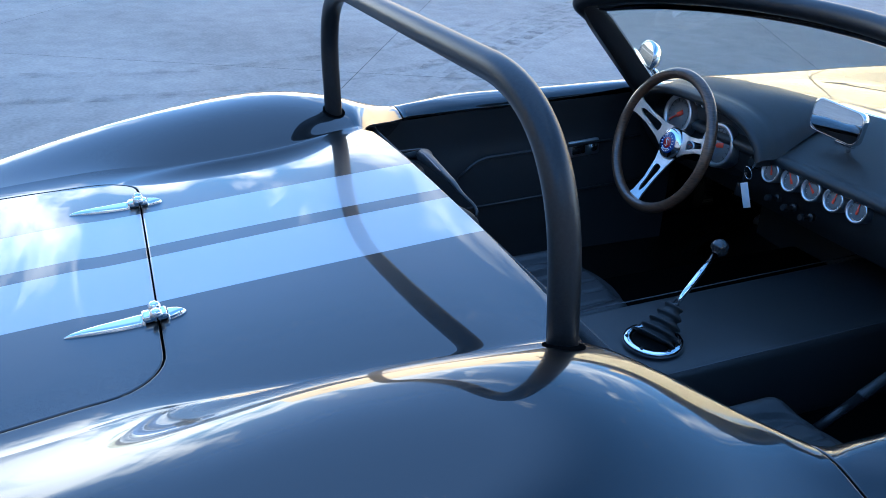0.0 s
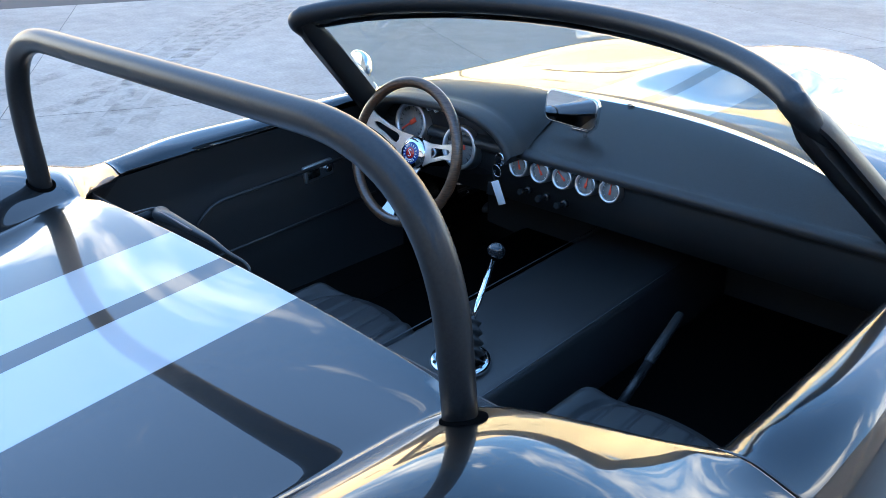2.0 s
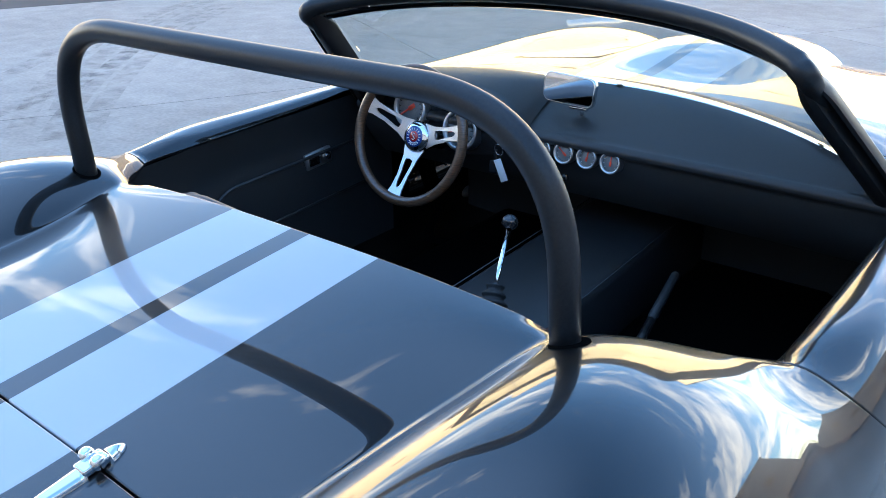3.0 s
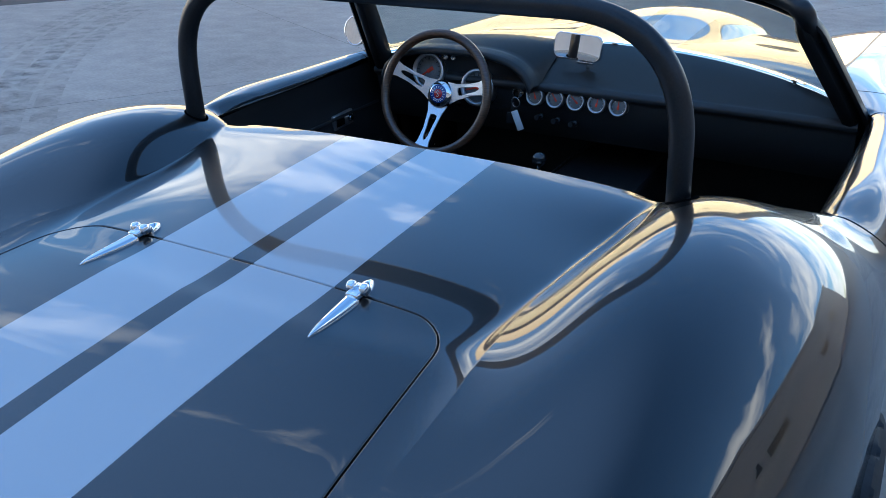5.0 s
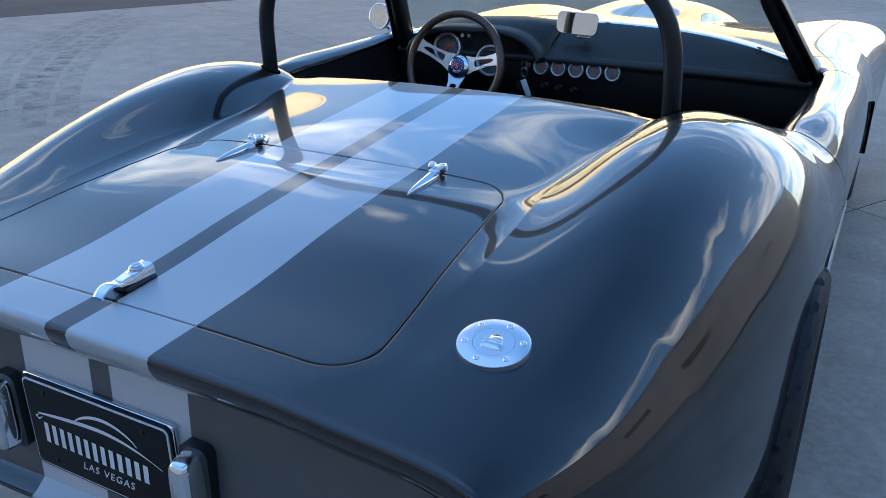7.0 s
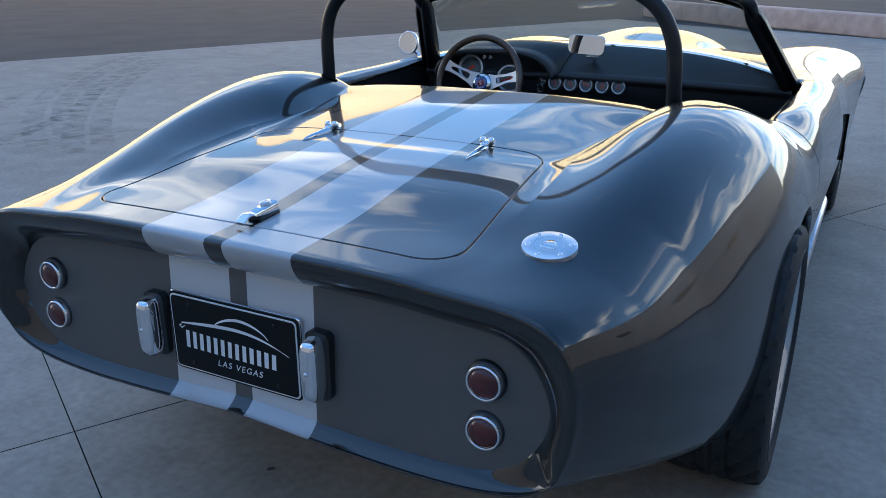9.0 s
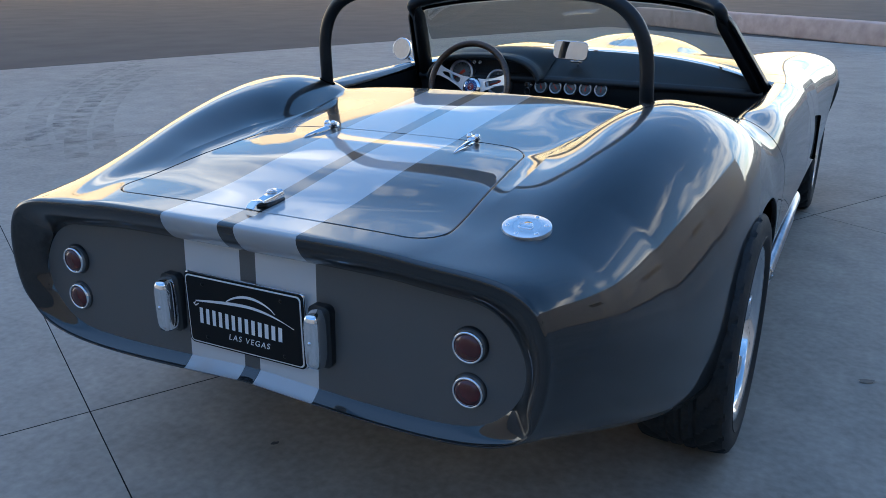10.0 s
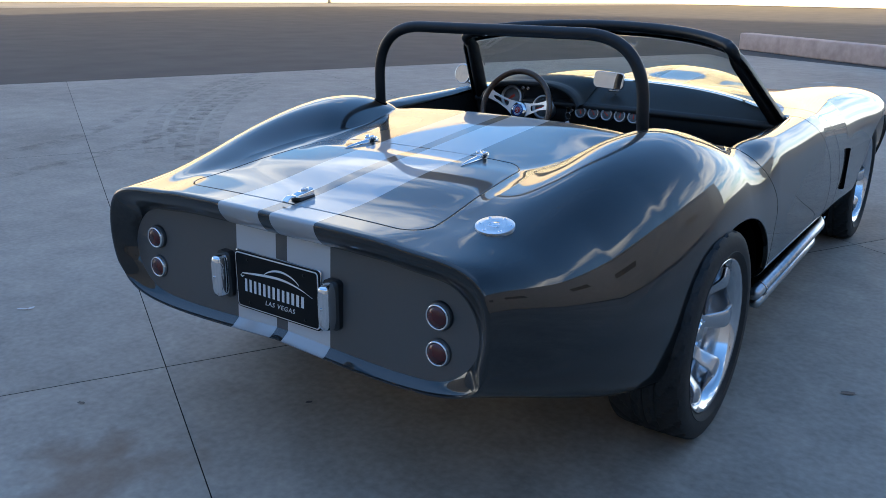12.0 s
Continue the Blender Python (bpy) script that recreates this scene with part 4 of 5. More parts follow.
def seat(cx, fy=0.0):
    """Low bucket seat: cushion with ribbed insert, reclined back with piped top."""
    bm = bmesh.new()

    def pad(rows_n, cols, pos):
        g = [[bm.verts.new(pos(i / cols * 2 - 1, k / rows_n)) for i in range(cols + 1)] for k in range(rows_n + 1)]
        for a, b in zip(g, g[1:]):
            for i in range(cols):
                bm.faces.new((a[i], a[i + 1], b[i + 1], b[i]))

    def cushion(q, s):
        y = 1.30 + .3 * fy + .53 * s - .035 * s ** 4 * q ** 2 * 3
        w = .235 - .02 * s
        edge = (abs(q) ** 6 * .055) + (max(0, s - .86) / .14) ** 2 * .075
        bolster = .030 * math.exp(-((abs(q) - .78) / .16) ** 2)
        inner = rounded_rect(np.array([q]), np.array([s]), 0, .50, .62, .40, .22)[0]
        rib = -.006 * max(0, math.cos(q * math.pi / .125)) ** 6 if inner < -.03 else (-.007 if inner < .02 else 0)
        return Vector((cx + q * w, y, .400 + fy + .018 * s + bolster - edge + rib))

    pad(60, 96, cushion)
    ob = part("seat", bm, VINYL, car, "black vinyl bucket seat with ribbed insert")
    bm = bmesh.new()

    def back(q, s):
        w = .235 - .018 * s ** 3
        top = (.372 if cx < 0 else .300) * s - .020 * q ** 4 * s
        edge = abs(q) ** 8 * .05 + (max(0, s - .88) / .12) ** 2 * .05
        bolster = .028 * math.exp(-((abs(q) - .8) / .16) ** 2)
        inner = rounded_rect(np.array([q]), np.array([s]), 0, .50, .60, .36, .22)[0]
        rib = -.006 * max(0, math.cos(q * math.pi / .125)) ** 6 if inner < -.03 else (-.006 if inner < .02 else 0)
        depth = bolster - edge + rib
        return Vector((cx + q * w, 1.350 - .055 * s + depth, .388 + top))

    pad(48, 96, back)
    part("backrest", bm, VINYL, ob, "ribbed backrest")
    bm = bmesh.new()
    box(bm, (cx, 1.55 + .3 * fy, .30 + fy / 2), (.44, .46, .15 + fy), None, .03, 3)
    part("seat_base", bm, VINYL, ob)
    if cx > 0:
        return ob
    out = -1
    bm = bmesh.new()
    pts = [back(q * out, 1.0) + Vector((0, .058 - .006 * s, .012 - .016 * max(0, .3 - s) / .3 - .035 * max(0, (s - .7) / .3) ** 2)) for s, q in [(k / 39, .97 - 1.80 * k / 39) for k in range(40)]]
    tube(bm, pts, [.004 + .022 * math.sin(math.pi * min(1, (k + 2) / 12) / 2) * (1 - k / 39) ** 1.3 for k in range(40)], 14, flat=.8)
    roll = part("top_roll", bm, VINYL, ob, "rolled black edge of the backrest")
    bm = bmesh.new()
    tube(bm, [p + Vector((0, -.010, .016 * (1 - k / 39))) for k, p in enumerate(pts[:24])], .0028, 8)
    part("piping", bm, TAN, roll, "pale worn piping")
    return ob


seat(-.385)
seat(.455, .05)

# shifter
SH = Vector((.062, 1.615, .508))
bm = lathe(bmesh.new(), [(.046, .001), (.046, .006), (.050, .0075), (.061, .0065), (.064, .003), (.064, -.004)], Matrix.Translation(SH) @ pose(0, 0, 0, 1.2, 0, 0), 44)
shifter = part("shifter", bm, CHROME, car, "chrome shift lever in a black ribbed boot")
for k in range(6):
    a = 2 * math.pi * k / 6
    part("ring_screw", lathe(bmesh.new(), [(0, .0095), (.003, .009), (.004, .0065)], Matrix.Translation(SH + Vector((.0555 * math.cos(a), .0555 * math.sin(a), 0))), 10), BLACK, shifter)
TOP = Vector((-.024, 1.826, .654))
axis = TOP - SH
bm = bmesh.new()
cent = [SH + Vector((.0, .006, .0)) + Vector((-.020 * s, .052 * s, .062 * s)) for s in np.linspace(0, 1, 33)]
tube(bm, cent, [(.047 - .029 * s ** .8) * (1 + .17 * math.cos(k * math.pi / 4)) for k, s in enumerate(np.linspace(0, 1, 33))], 28)
part("boot", bm, RUBBER, shifter, "black ribbed rubber boot")
part("lever", tube(bmesh.new(), [cent[-1], cent[-1].lerp(TOP, .5), TOP - axis.normalized() * .012], .0065, 14), CHROME, shifter)
bm = lathe(bmesh.new(), [(0, .022)] + [(.0205 * math.sin(a), .003 + .019 * math.cos(a)) for a in np.linspace(.2, 2.6, 14)] + [(.008, -.018)], Matrix.Translation(TOP) @ axis.to_track_quat("Z", "Y").to_matrix().to_4x4(), 24)
part("knob", bm, mat("black_knob", (0.02, 0.02, 0.022), .18, 0, .5, .05), shifter, "round black shift knob")

# handbrake lever by the tunnel's far side
bm = tube(bmesh.new(), [(.292, 1.88, .375), (.289, 1.985, .425)], .011, 12)
brake = part("handbrake", bm, TUBE, car, "grey handbrake lever")
part("grip", tube(bmesh.new(), [(.289, 1.985, .425), (.2885, 1.99, .428), (.284, 2.118, .489), (.284, 2.124, .492)], [.0115, .0125, .0105, .008], 14), grain(mat("grey_grip", (.03, .03, .031), .5), 200, (.022, .022, .022), (.036, .036, .036)), brake)
# oval blue badge on the kick panel
bm = lathe(bmesh.new(), [(0, .004), (.021, .004), (.0225, .002), (.0225, 0)], Matrix.Translation((.752, 2.09, .655)) @ pose(0, 0, 0, 0, -90, 0) @ Matrix.Diagonal((.55, 1.25, 1, 1)), 30)
part("badge", bm, BLUE, car, "small oval blue badge")

# ---- dashboard ----
def dash_point(x, s):
    """Pad from the cowl (s=0) back over its rolled edge and down the face (s=1)."""
    ax = abs(x) / .74
    yf, zf = 2.350 - .36 * x * x - .06 * ax ** 6 * 1.2, .9035 - .048 * ax ** 2 - .014 * ax ** 4
    zf = max(zf, skin_at(x, yf) + .004)
    yb = 2.050 + .02 * ax ** 2
    ze = .815 - .012 * ax ** 2
    if s < .6:
        k = s / .6
        y = yf + (yb + .012 - yf) * k
        z = zf + (ze - zf) * k ** 1.7 + .010 * math.sin(math.pi * k)
        if y > 2.288 - .36 * x * x - .10 * x ** 6:
            z = max(z, skin_at(x, y) + .005)
        return Vector((x, y, z))
    k = (s - .6) / .4
    if k < .35:
        a = k / .35 * math.pi * .75
        return Vector((x, yb + .012 - .020 * math.sin(a), ze - .016 * (1 - math.cos(a))))
    k = (k - .35) / .65
    return Vector((x, yb + .012 + .000 + .10 * k ** 1.8, ze - .027 - .165 * k))


bm = bmesh.new()
SS = [k / 60 for k in range(61)]
XS = np.linspace(-.735, .735, 61)
g = [[bm.verts.new(dash_point(x, s)) for x in XS] for s in SS]
for a, b in zip(g, g[1:]):
    for i in range(60):
        bm.faces.new((a[i], a[i + 1], b[i + 1], b[i]))
dash = part("dashboard", bm, VINYL, car, "black padded dashboard with gauges")
# binnacle: hooded pod before the driver
bm = bmesh.new()
BX, BW = -.396, .266
g = []
for k in range(25):
    s = k / 24
    row = []
    for i in range(41):
        q = -1 + 2 * i / 40
        prof = max(0.0, 1 - abs(q) ** 3.4) ** .6
        y = 2.285 - .28 * s
        base = dash_point(BX + q * BW, .6 * min(1, max(0, (2.285 - y) / .235))).z - .008
        zz = base + prof * (.010 + .092 * min(1, s * 1.15) ** 1.15 - .008 * s ** 6)
        row.append(bm.verts.new((BX + q * BW * (1.06 - .06 * s), y, zz)))
    g.append(row)
for k in range(1, 5):                       # rolled brow
    a = k / 4 * math.pi * .8
    row = []
    for i in range(41):
        q = -1 + 2 * i / 40
        v = g[24][i].co
        row.append(bm.verts.new((v.x - q * .012 * (1 - math.cos(a)) * .6, v.y - .012 * math.sin(a), v.z - .011 * (1 - math.cos(a)))))
    g.append(row)
row = [bm.verts.new((v.co.x * 1.0, 2.075, v.co.z - .002)) for v in g[-1]]
g.append(row)
for a, b in zip(g, g[1:]):
    for i in range(40):
        bm.faces.new((a[i], a[i + 1], b[i + 1], b[i]))
part("instrument_hood", bm, VINYL, dash, "black padded hood over the instruments")
bm = bmesh.new()
ring = []
for i in range(41):
    q = -1 + 2 * i / 40
    prof = max(0.0, 1 - abs(q) ** 3.4) ** .6
    ring.append((BX + q * BW * .95, .795 + prof * .083))
vs = [bm.verts.new((x, 2.066, z)) for x, z in ring] + [bm.verts.new((BX + BW * .93 * math.cos(a), 2.085, .80 - .105 * math.sin(a))) for a in np.linspace(.1, math.pi - .1, 24)]
bm.faces.new(vs)
part("instrument_panel", bm, BLACK, dash, smooth=False)


def gauge(x, y, z, r, angle, tilt=8, marks=9):
    """Round instrument: body ring, grey dial, ticks and an orange needle."""
    m = Matrix.Translation((x, y, z)) @ pose(0, 0, 0, 90 - tilt, 0, 0)
    bm = lathe(bmesh.new(), [(r, -.03), (r, .006), (r * .96, .0095), (r * .84, .0090), (r * .77, .004), (r * .77, .000)], m, 36)
    ob = part("gauge", bm, SATIN, car, "round gauge with silver bezel and orange needle")
    part("dial", lathe(bmesh.new(), [(0, .001), (r * .82, .001), (r * .82, -.002)], m, 32), DIAL if r > .04 else mat("dial_dark", (.2, .19, .18), .5), ob)
    bm = bmesh.new()
    for k in range(marks):
        a = math.radians(220 - 260 * k / (marks - 1))
        box(bm, m @ Vector((r * .68 * math.cos(a), r * .68 * math.sin(a), .0018)), (r * .16, r * .035, .0006), m.to_3x3().to_4x4() @ pose(0, 0, 0, 0, 0, math.degrees(a)))
    part("scale_marks", bm, WHITE if r < .04 else BLACK, ob)
    bm = bmesh.new()
    a = math.radians(angle)
    box(bm, m @ Vector((r * .22 * math.cos(a), r * .22 * math.sin(a), .003)), (r * .95, r * .10, .0012), m.to_3x3().to_4x4() @ pose(0, 0, 0, 0, 0, angle), .0004, 1)
    box(bm, m @ Vector((-r * .12 * math.cos(a), -r * .12 * math.sin(a), .003)), (r * .42, r * .22, .0014), m.to_3x3().to_4x4() @ pose(0, 0, 0, 0, 0, angle), .0004, 1)
    part("needle", bm, NEEDLE, ob, "orange needle")
    return ob


for k, ang in enumerate((110, 125, 140, 80, 88)):
    gauge(-.142 + .0648 * k, 2.052, .771, .0275, ang)
gauge(-.512, 2.050, .810, .058, 215, 10, 13)
gauge(-.336, 2.050, .776, .058, 195, 10, 13)
for k, x in enumerate((-.455, -.428)):
    part("warning_lamp", lathe(bmesh.new(), [(0, .004), (.004, .004), (.005, .006), (.008, .005), (.009, 0)], Matrix.Translation((x, 2.060, .858)) @ pose(0, 0, 0, 90, 0, 0), 18), CHROME, dash)
part("blue_lamp", lathe(bmesh.new(), [(0, .003), (.004, .0025), (.005, 0)], Matrix.Translation((-.478, 2.060, .857)) @ pose(0, 0, 0, 90, 0, 0), 14), BLUE, dash)
# pull knobs below the gauges
for x, z in ((-.130, .704), (-.075, .700), (-.020, .697)):
    bm = lathe(bmesh.new(), [(0, .040), (.007, .040), (.009, .036), (.009, .030), (.0045, .026), (.0045, .010), (.009, .008), (.010, 0)], Matrix.Translation((x, 2.078, z)) @ pose(0, 0, 0, 82, 0, 0), 18)
    hard(part("pull_knob", bm, BLACK, dash, "black pull knob"))
# lock cylinder
bm = lathe(bmesh.new(), [(0, .016), (.010, .016), (.012, .013), (.016, .010), (.0175, .004), (.0175, -.01)], Matrix.Translation((-.196, 2.050, .777)) @ pose(0, 0, 0, 86, 0, 0), 28)
hard(part("ignition_lock", bm, CHROME, dash, "chrome ignition lock"))
# keys with a white tag hanging from the lock
keys = thing("key_ring", "keys with a white paper tag hanging from the ignition", "keys", (-.196, 2.030, .745))
part("ring", tube(bmesh.new(), [(.013 * math.cos(a), -.004 * math.sin(a), .006 + .016 * math.sin(a)) for a in np.linspace(0, 2 * math.pi, 24, endpoint=False)], .0013, 6, closed=True), CHROME, keys)
part("tag", box(bmesh.new(), (.010, -.004, -.048), (.020, .0015, .062), pose(0, 0, 0, -6, -22, 20), .0006, 1), mat("paper_tag", (.72, .72, .72), .6), keys, "white paper tag")
bm = box(bmesh.new(), (-.018, .002, -.045), (.022, .005, .034), pose(0, 0, 0, 0, 6, 30), .002, 2)
box(bm, (-.012, .002, -.016), (.007, .002, .040), pose(0, 0, 0, 0, 6, 30), .0005, 1)
part("key", bm, BLACK, keys)

# inner mirror on the dash
MC = Vector((-.036, 2.105, .918))
mm = Matrix.Translation(MC) @ pose(0, 0, 0, -6, 2, -3)
bm = bmesh.new()


def mirror_ring(w, h, y, n=8):
    r = .018
    out = []
    for qx, qz, a0 in ((1, 1, 0), (-1, 1, 90), (-1, -1, 180), (1, -1, 270)):
        for k in range(n):
            a = math.radians(a0 + 90 * k / (n - 1))
            out.append(bm.verts.new(mm @ Vector((qx * (w / 2 - r) + r * math.cos(a), y, qz * (h / 2 - r) + r * math.sin(a)))))
    return out


rr = [mirror_ring(.142, .068, -.0065), mirror_ring(.148, .074, -.007), mirror_ring(.150, .076, -.003), mirror_ring(.148, .074, .008), mirror_ring(.12, .05, .016)]
for a, b in zip(rr, rr[1:]):
    for k in range(len(a)):
        bm.faces.new((a[k], b[k], b[(k + 1) % len(a)], a[(k + 1) % len(a)]))
bm.faces.new(rr[-1])
imirror = part("rear_view_mirror", bm, CHROME, car, "chrome rear view mirror on the dash")
bm = bmesh.new()
bm.faces.new(mirror_ring(.142, .068, -.0063)[::-1])
part("mirror_glass", bm, MIRROR, imirror, smooth=False)
bm = tube(bmesh.new(), [MC + Vector((.01, .01, -.03)), MC + Vector((.025, .02, -.05)), (-.010, 2.13, .848)], .005, 10)
box(bm, MC + Vector((.022, .012, -.046)), (.050, .016, .010), None, .003, 2)
part("mirror_stem", bm, CHROME, imirror)

# round side mirror on the far door
SMC = Vector((-.900, 2.200, .882))
ms = Matrix.Translation(SMC) @ pose(0, 0, 0, 80, 0, -8)
bm = lathe(bmesh.new(), [(.046, .006), (.050, .008), (.0525, .004), (.052, -.004), (.046, -.020), (.030, -.036), (.012, -.043), (0, -.044)], ms, 36)
smirror = part("side_mirror", bm, CHROME, car, "round chrome side mirror")
part("mirror_glass", lathe(bmesh.new(), [(0, .0065), (.047, .0055)], ms, 36), MIRROR, smirror)
part("mirror_foot", tube(bmesh.new(), [SMC + Vector((.01, .015, -.03)), (-.862, 2.225, .825), (-.845, 2.23, .79)], [.008, .011, .02], 12), CHROME, smirror)

# ---- steering wheel ----
HUBC = Vector((-.424, 1.955, .766))
mw = Matrix.Translation(HUBC) @ pose(0, 0, 0, 90 - 17, 0, 0) @ Matrix.Translation((0, 0, -.022))   # z towards the driver
RW = .178
bm = tube(bmesh.new(), [mw @ Vector((RW * math.cos(a), RW * math.sin(a), .044)) for a in np.linspace(0, 2 * math.pi, 72, endpoint=False)], .0138, 16, closed=True)
wheel_ob = part("steering_wheel", bm, WOOD, car, "walnut-rimmed steering wheel with three alloy spokes")
for ang in (158, 12, 262):
    a0 = math.radians(ang)
    bm = bmesh.new()
    u, w = Vector((math.cos(a0), math.sin(a0), 0)), Vector((-math.sin(a0), math.cos(a0), 0))
    zz = lambda r: .002 + .042 * (r / RW) ** 1.5
    outer = [(.030, .034), (.060, .0245), (.110, .0185), (.150, .0195), (.174, .026)]
    hole = [(.066, .0115), (.078, .0125), (.110, .0085), (.132, .0075), (.142, .0045)]

    def pt(r, t, top):
        return bm.verts.new(mw @ (u * r + w * t + Vector((0, 0, zz(r) + (.002 if top else -.003)))))
    for sgn in (1, -1):
        for top in (True, False):
            o = [pt(r, t * sgn, top) for r, t in outer]
            inn = [pt(outer[0][0], 0, top)] + [pt(hole[0][0] - .003, 0, top)] + [pt(r, t * sgn, top) for r, t in hole] + [pt(.147, 0, top), pt(.174, 0, top)]
            poly = o + inn[::-1]
            bm.faces.new(poly)
            if top:
                keep_top = poly
            else:
                for k in range(len(poly)):
                    bm.faces.new((keep_top[k], keep_top[(k + 1) % len(poly)], poly[(k + 1) % len(poly)], poly[k]))
    bmesh.ops.recalc_face_normals(bm, faces=bm.faces)
    part("spoke", bm, SATIN, wheel_ob, "slotted alloy spoke", smooth=False)
bm = lathe(bmesh.new(), [(0, .020), (.028, .020), (.031, .018), (.036, .017), (.042, .012), (.044, .004), (.044, -.01), (.03, -.05), (.03, -.10)], mw, 44)
part("hub", bm, CHROME, wheel_ob)
part("horn_button", lathe(bmesh.new(), [(.0, .0225), (.012, .0223), (.0275, .0212), (.0285, .020)], mw, 40), BLUE, wheel_ob, "blue horn button with red middle")
part("button_middle", lathe(bmesh.new(), [(0, .0238), (.0135, .0234), (.0145, .0222)], mw, 32), RED, wheel_ob)
bm = bmesh.new()
for k in range(11):
    a = math.radians(200 - 22 * k)
    box(bm, mw @ Vector((.0205 * math.cos(a), .0205 * math.sin(a), .0226)), (.0022, .0060, .0006), mw.to_3x3().to_4x4() @ pose(0, 0, 0, 0, 0, math.degrees(a) - 90))
for k in range(6):
    a = math.radians(230 + 16 * k)
    for q in (.018, .0225):
        box(bm, mw @ Vector((q * math.cos(a + (.14 if q > .02 else 0)), q * math.sin(a + (.14 if q > .02 else 0)), .0226)), (.0036, .0034, .0006), mw.to_3x3().to_4x4() @ pose(0, 0, 0, 0, 0, math.degrees(a) - 90))
tube(bm, [mw @ Vector(p) for p in ((.004, .007, .0240), (-.001, .009, .0240), (-.005, .005, .0240), (.0, .0, .0240), (.005, -.005, .0240), (.001, -.009, .0240), (-.004, -.007, .0240))], .0011, 6)
part("button_marks", bm, WHITE, wheel_ob)
part("column", tube(bmesh.new(), [mw @ Vector((0, 0, -.06)), mw @ Vector((0, 0, -.22))], .026, 18), BLACK, wheel_ob)

# ---- ground ----
def concrete_material():
    m = mat("concrete", (0.2, 0.2, 0.2), 0.8)
    n, l = m.node_tree.nodes, m.node_tree.links
    b = n["Principled BSDF"]
    tc = n.new("ShaderNodeTexCoord")
    big, mid, fine = n.new("ShaderNodeTexNoise"), n.new("ShaderNodeTexNoise"), n.new("ShaderNodeTexNoise")
    for no, sc, de in ((big, .45, 5), (mid, 5.0, 9), (fine, 38, 6)):
        no.inputs["Scale"].default_value, no.inputs["Detail"].default_value = sc, de
        l.new(tc.outputs["Object"], no.inputs["Vector"])
    mid.inputs["Distortion"].default_value = .35
    a1, a2 = n.new("ShaderNodeMath"), n.new("ShaderNodeMath")
    a1.operation = a2.operation = "MULTIPLY_ADD"
    a1.inputs[1].default_value, a2.inputs[1].default_value = .75, .70
    l.new(mid.outputs["Fac"], a1.inputs[0])
    l.new(big.outputs["Fac"], a1.inputs[2])
    l.new(fine.outputs["Fac"], a2.inputs[0])
    l.new(a1.outputs[0], a2.inputs[2])
    cr = n.new("ShaderNodeValToRGB")
    cr.color_ramp.elements[0].color, cr.color_ramp.elements[1].color = (.235, .208, .178, 1), (.420, .370, .314, 1)
    sc = n.new("ShaderNodeMapRange")
    sc.inputs["From Min"].default_value, sc.inputs["From Max"].default_value = .93, 1.52
    l.new(a2.outputs[0], sc.inputs["Value"])
    l.new(sc.outputs["Result"], cr.inputs["Fac"])
    oi = n.new("ShaderNodeObjectInfo")
    br = n.new("ShaderNodeMapRange")
    br.inputs["To Min"].default_value, br.inputs["To Max"].default_value = .93, 1.05
    l.new(oi.outputs["Random"], br.inputs["Value"])
    mx = n.new("ShaderNodeMixRGB")
    mx.blend_type = "MULTIPLY"
    mx.inputs[0].default_value = 1
    l.new(cr.outputs["Color"], mx.inputs[1])
    l.new(br.outputs["Result"], mx.inputs[2])
    # rusty stains
    st, sr, sm = n.new("ShaderNodeTexNoise"), n.new("ShaderNodeValToRGB"), n.new("ShaderNodeMixRGB")
    st.inputs["Scale"].default_value, st.inputs["Detail"].default_value = .9, 6
    sr.color_ramp.elements[0].position, sr.color_ramp.elements[1].position = .63, .78
    sr.color_ramp.elements[1].color = (.22, .22, .22, 1)
    sm.inputs[2].default_value = (.16, .125, .10, 1)
    l.new(tc.outputs["Object"], st.inputs["Vector"])
    l.new(st.outputs["Fac"], sr.inputs["Fac"])
    l.new(sr.outputs["Color"], sm.inputs[0])
    l.new(mx.outputs[0], sm.inputs[1])
    # one rust stain with a ragged edge
    ds, dm, dr, dx = n.new("ShaderNodeVectorMath"), n.new("ShaderNodeMath"), n.new("ShaderNodeMapRange"), n.new("ShaderNodeMixRGB")
    ds.operation, dm.operation = "DISTANCE", "MULTIPLY_ADD"
    ds.inputs[1].default_value = (-.46, -.38, 0)
    l.new(tc.outputs["Object"], ds.inputs[0])
    dm.inputs[1].default_value, dm.inputs[2].default_value = .75, -.36
    l.new(mid.outputs["Fac"], dm.inputs[0])
    dn = n.new("ShaderNodeMath")
    dn.operation = "ADD"
    l.new(ds.outputs["Value"], dn.inputs[0])
    l.new(dm.outputs[0], dn.inputs[1])
    dr.inputs["From Min"].default_value, dr.inputs["From Max"].default_value = .06, .30
    dr.inputs["To Min"].default_value, dr.inputs["To Max"].default_value = .55, 0
    l.new(dn.outputs[0], dr.inputs["Value"])
    l.new(dr.outputs["Result"], dx.inputs[0])
    dx.inputs[2].default_value = (.20, .115, .065, 1)
    l.new(sm.outputs[0], dx.inputs[1])
    l.new(dx.outputs[0], b.inputs["Base Color"])
    bp = n.new("ShaderNodeBump")
    bp.inputs["Strength"].default_value, bp.inputs["Distance"].default_value = .4, .003
    l.new(a2.outputs[0], bp.inputs["Height"])
    l.new(bp.outputs["Normal"], b.inputs["Normal"])
    rr = n.new("ShaderNodeMapRange")
    rr.inputs["To Min"].default_value, rr.inputs["To Max"].default_value = .62, .85
    l.new(mid.outputs["Fac"], rr.inputs["Value"])
    l.new(rr.outputs["Result"], b.inputs["Roughness"])
    b.inputs["Specular IOR Level"].default_value = .3
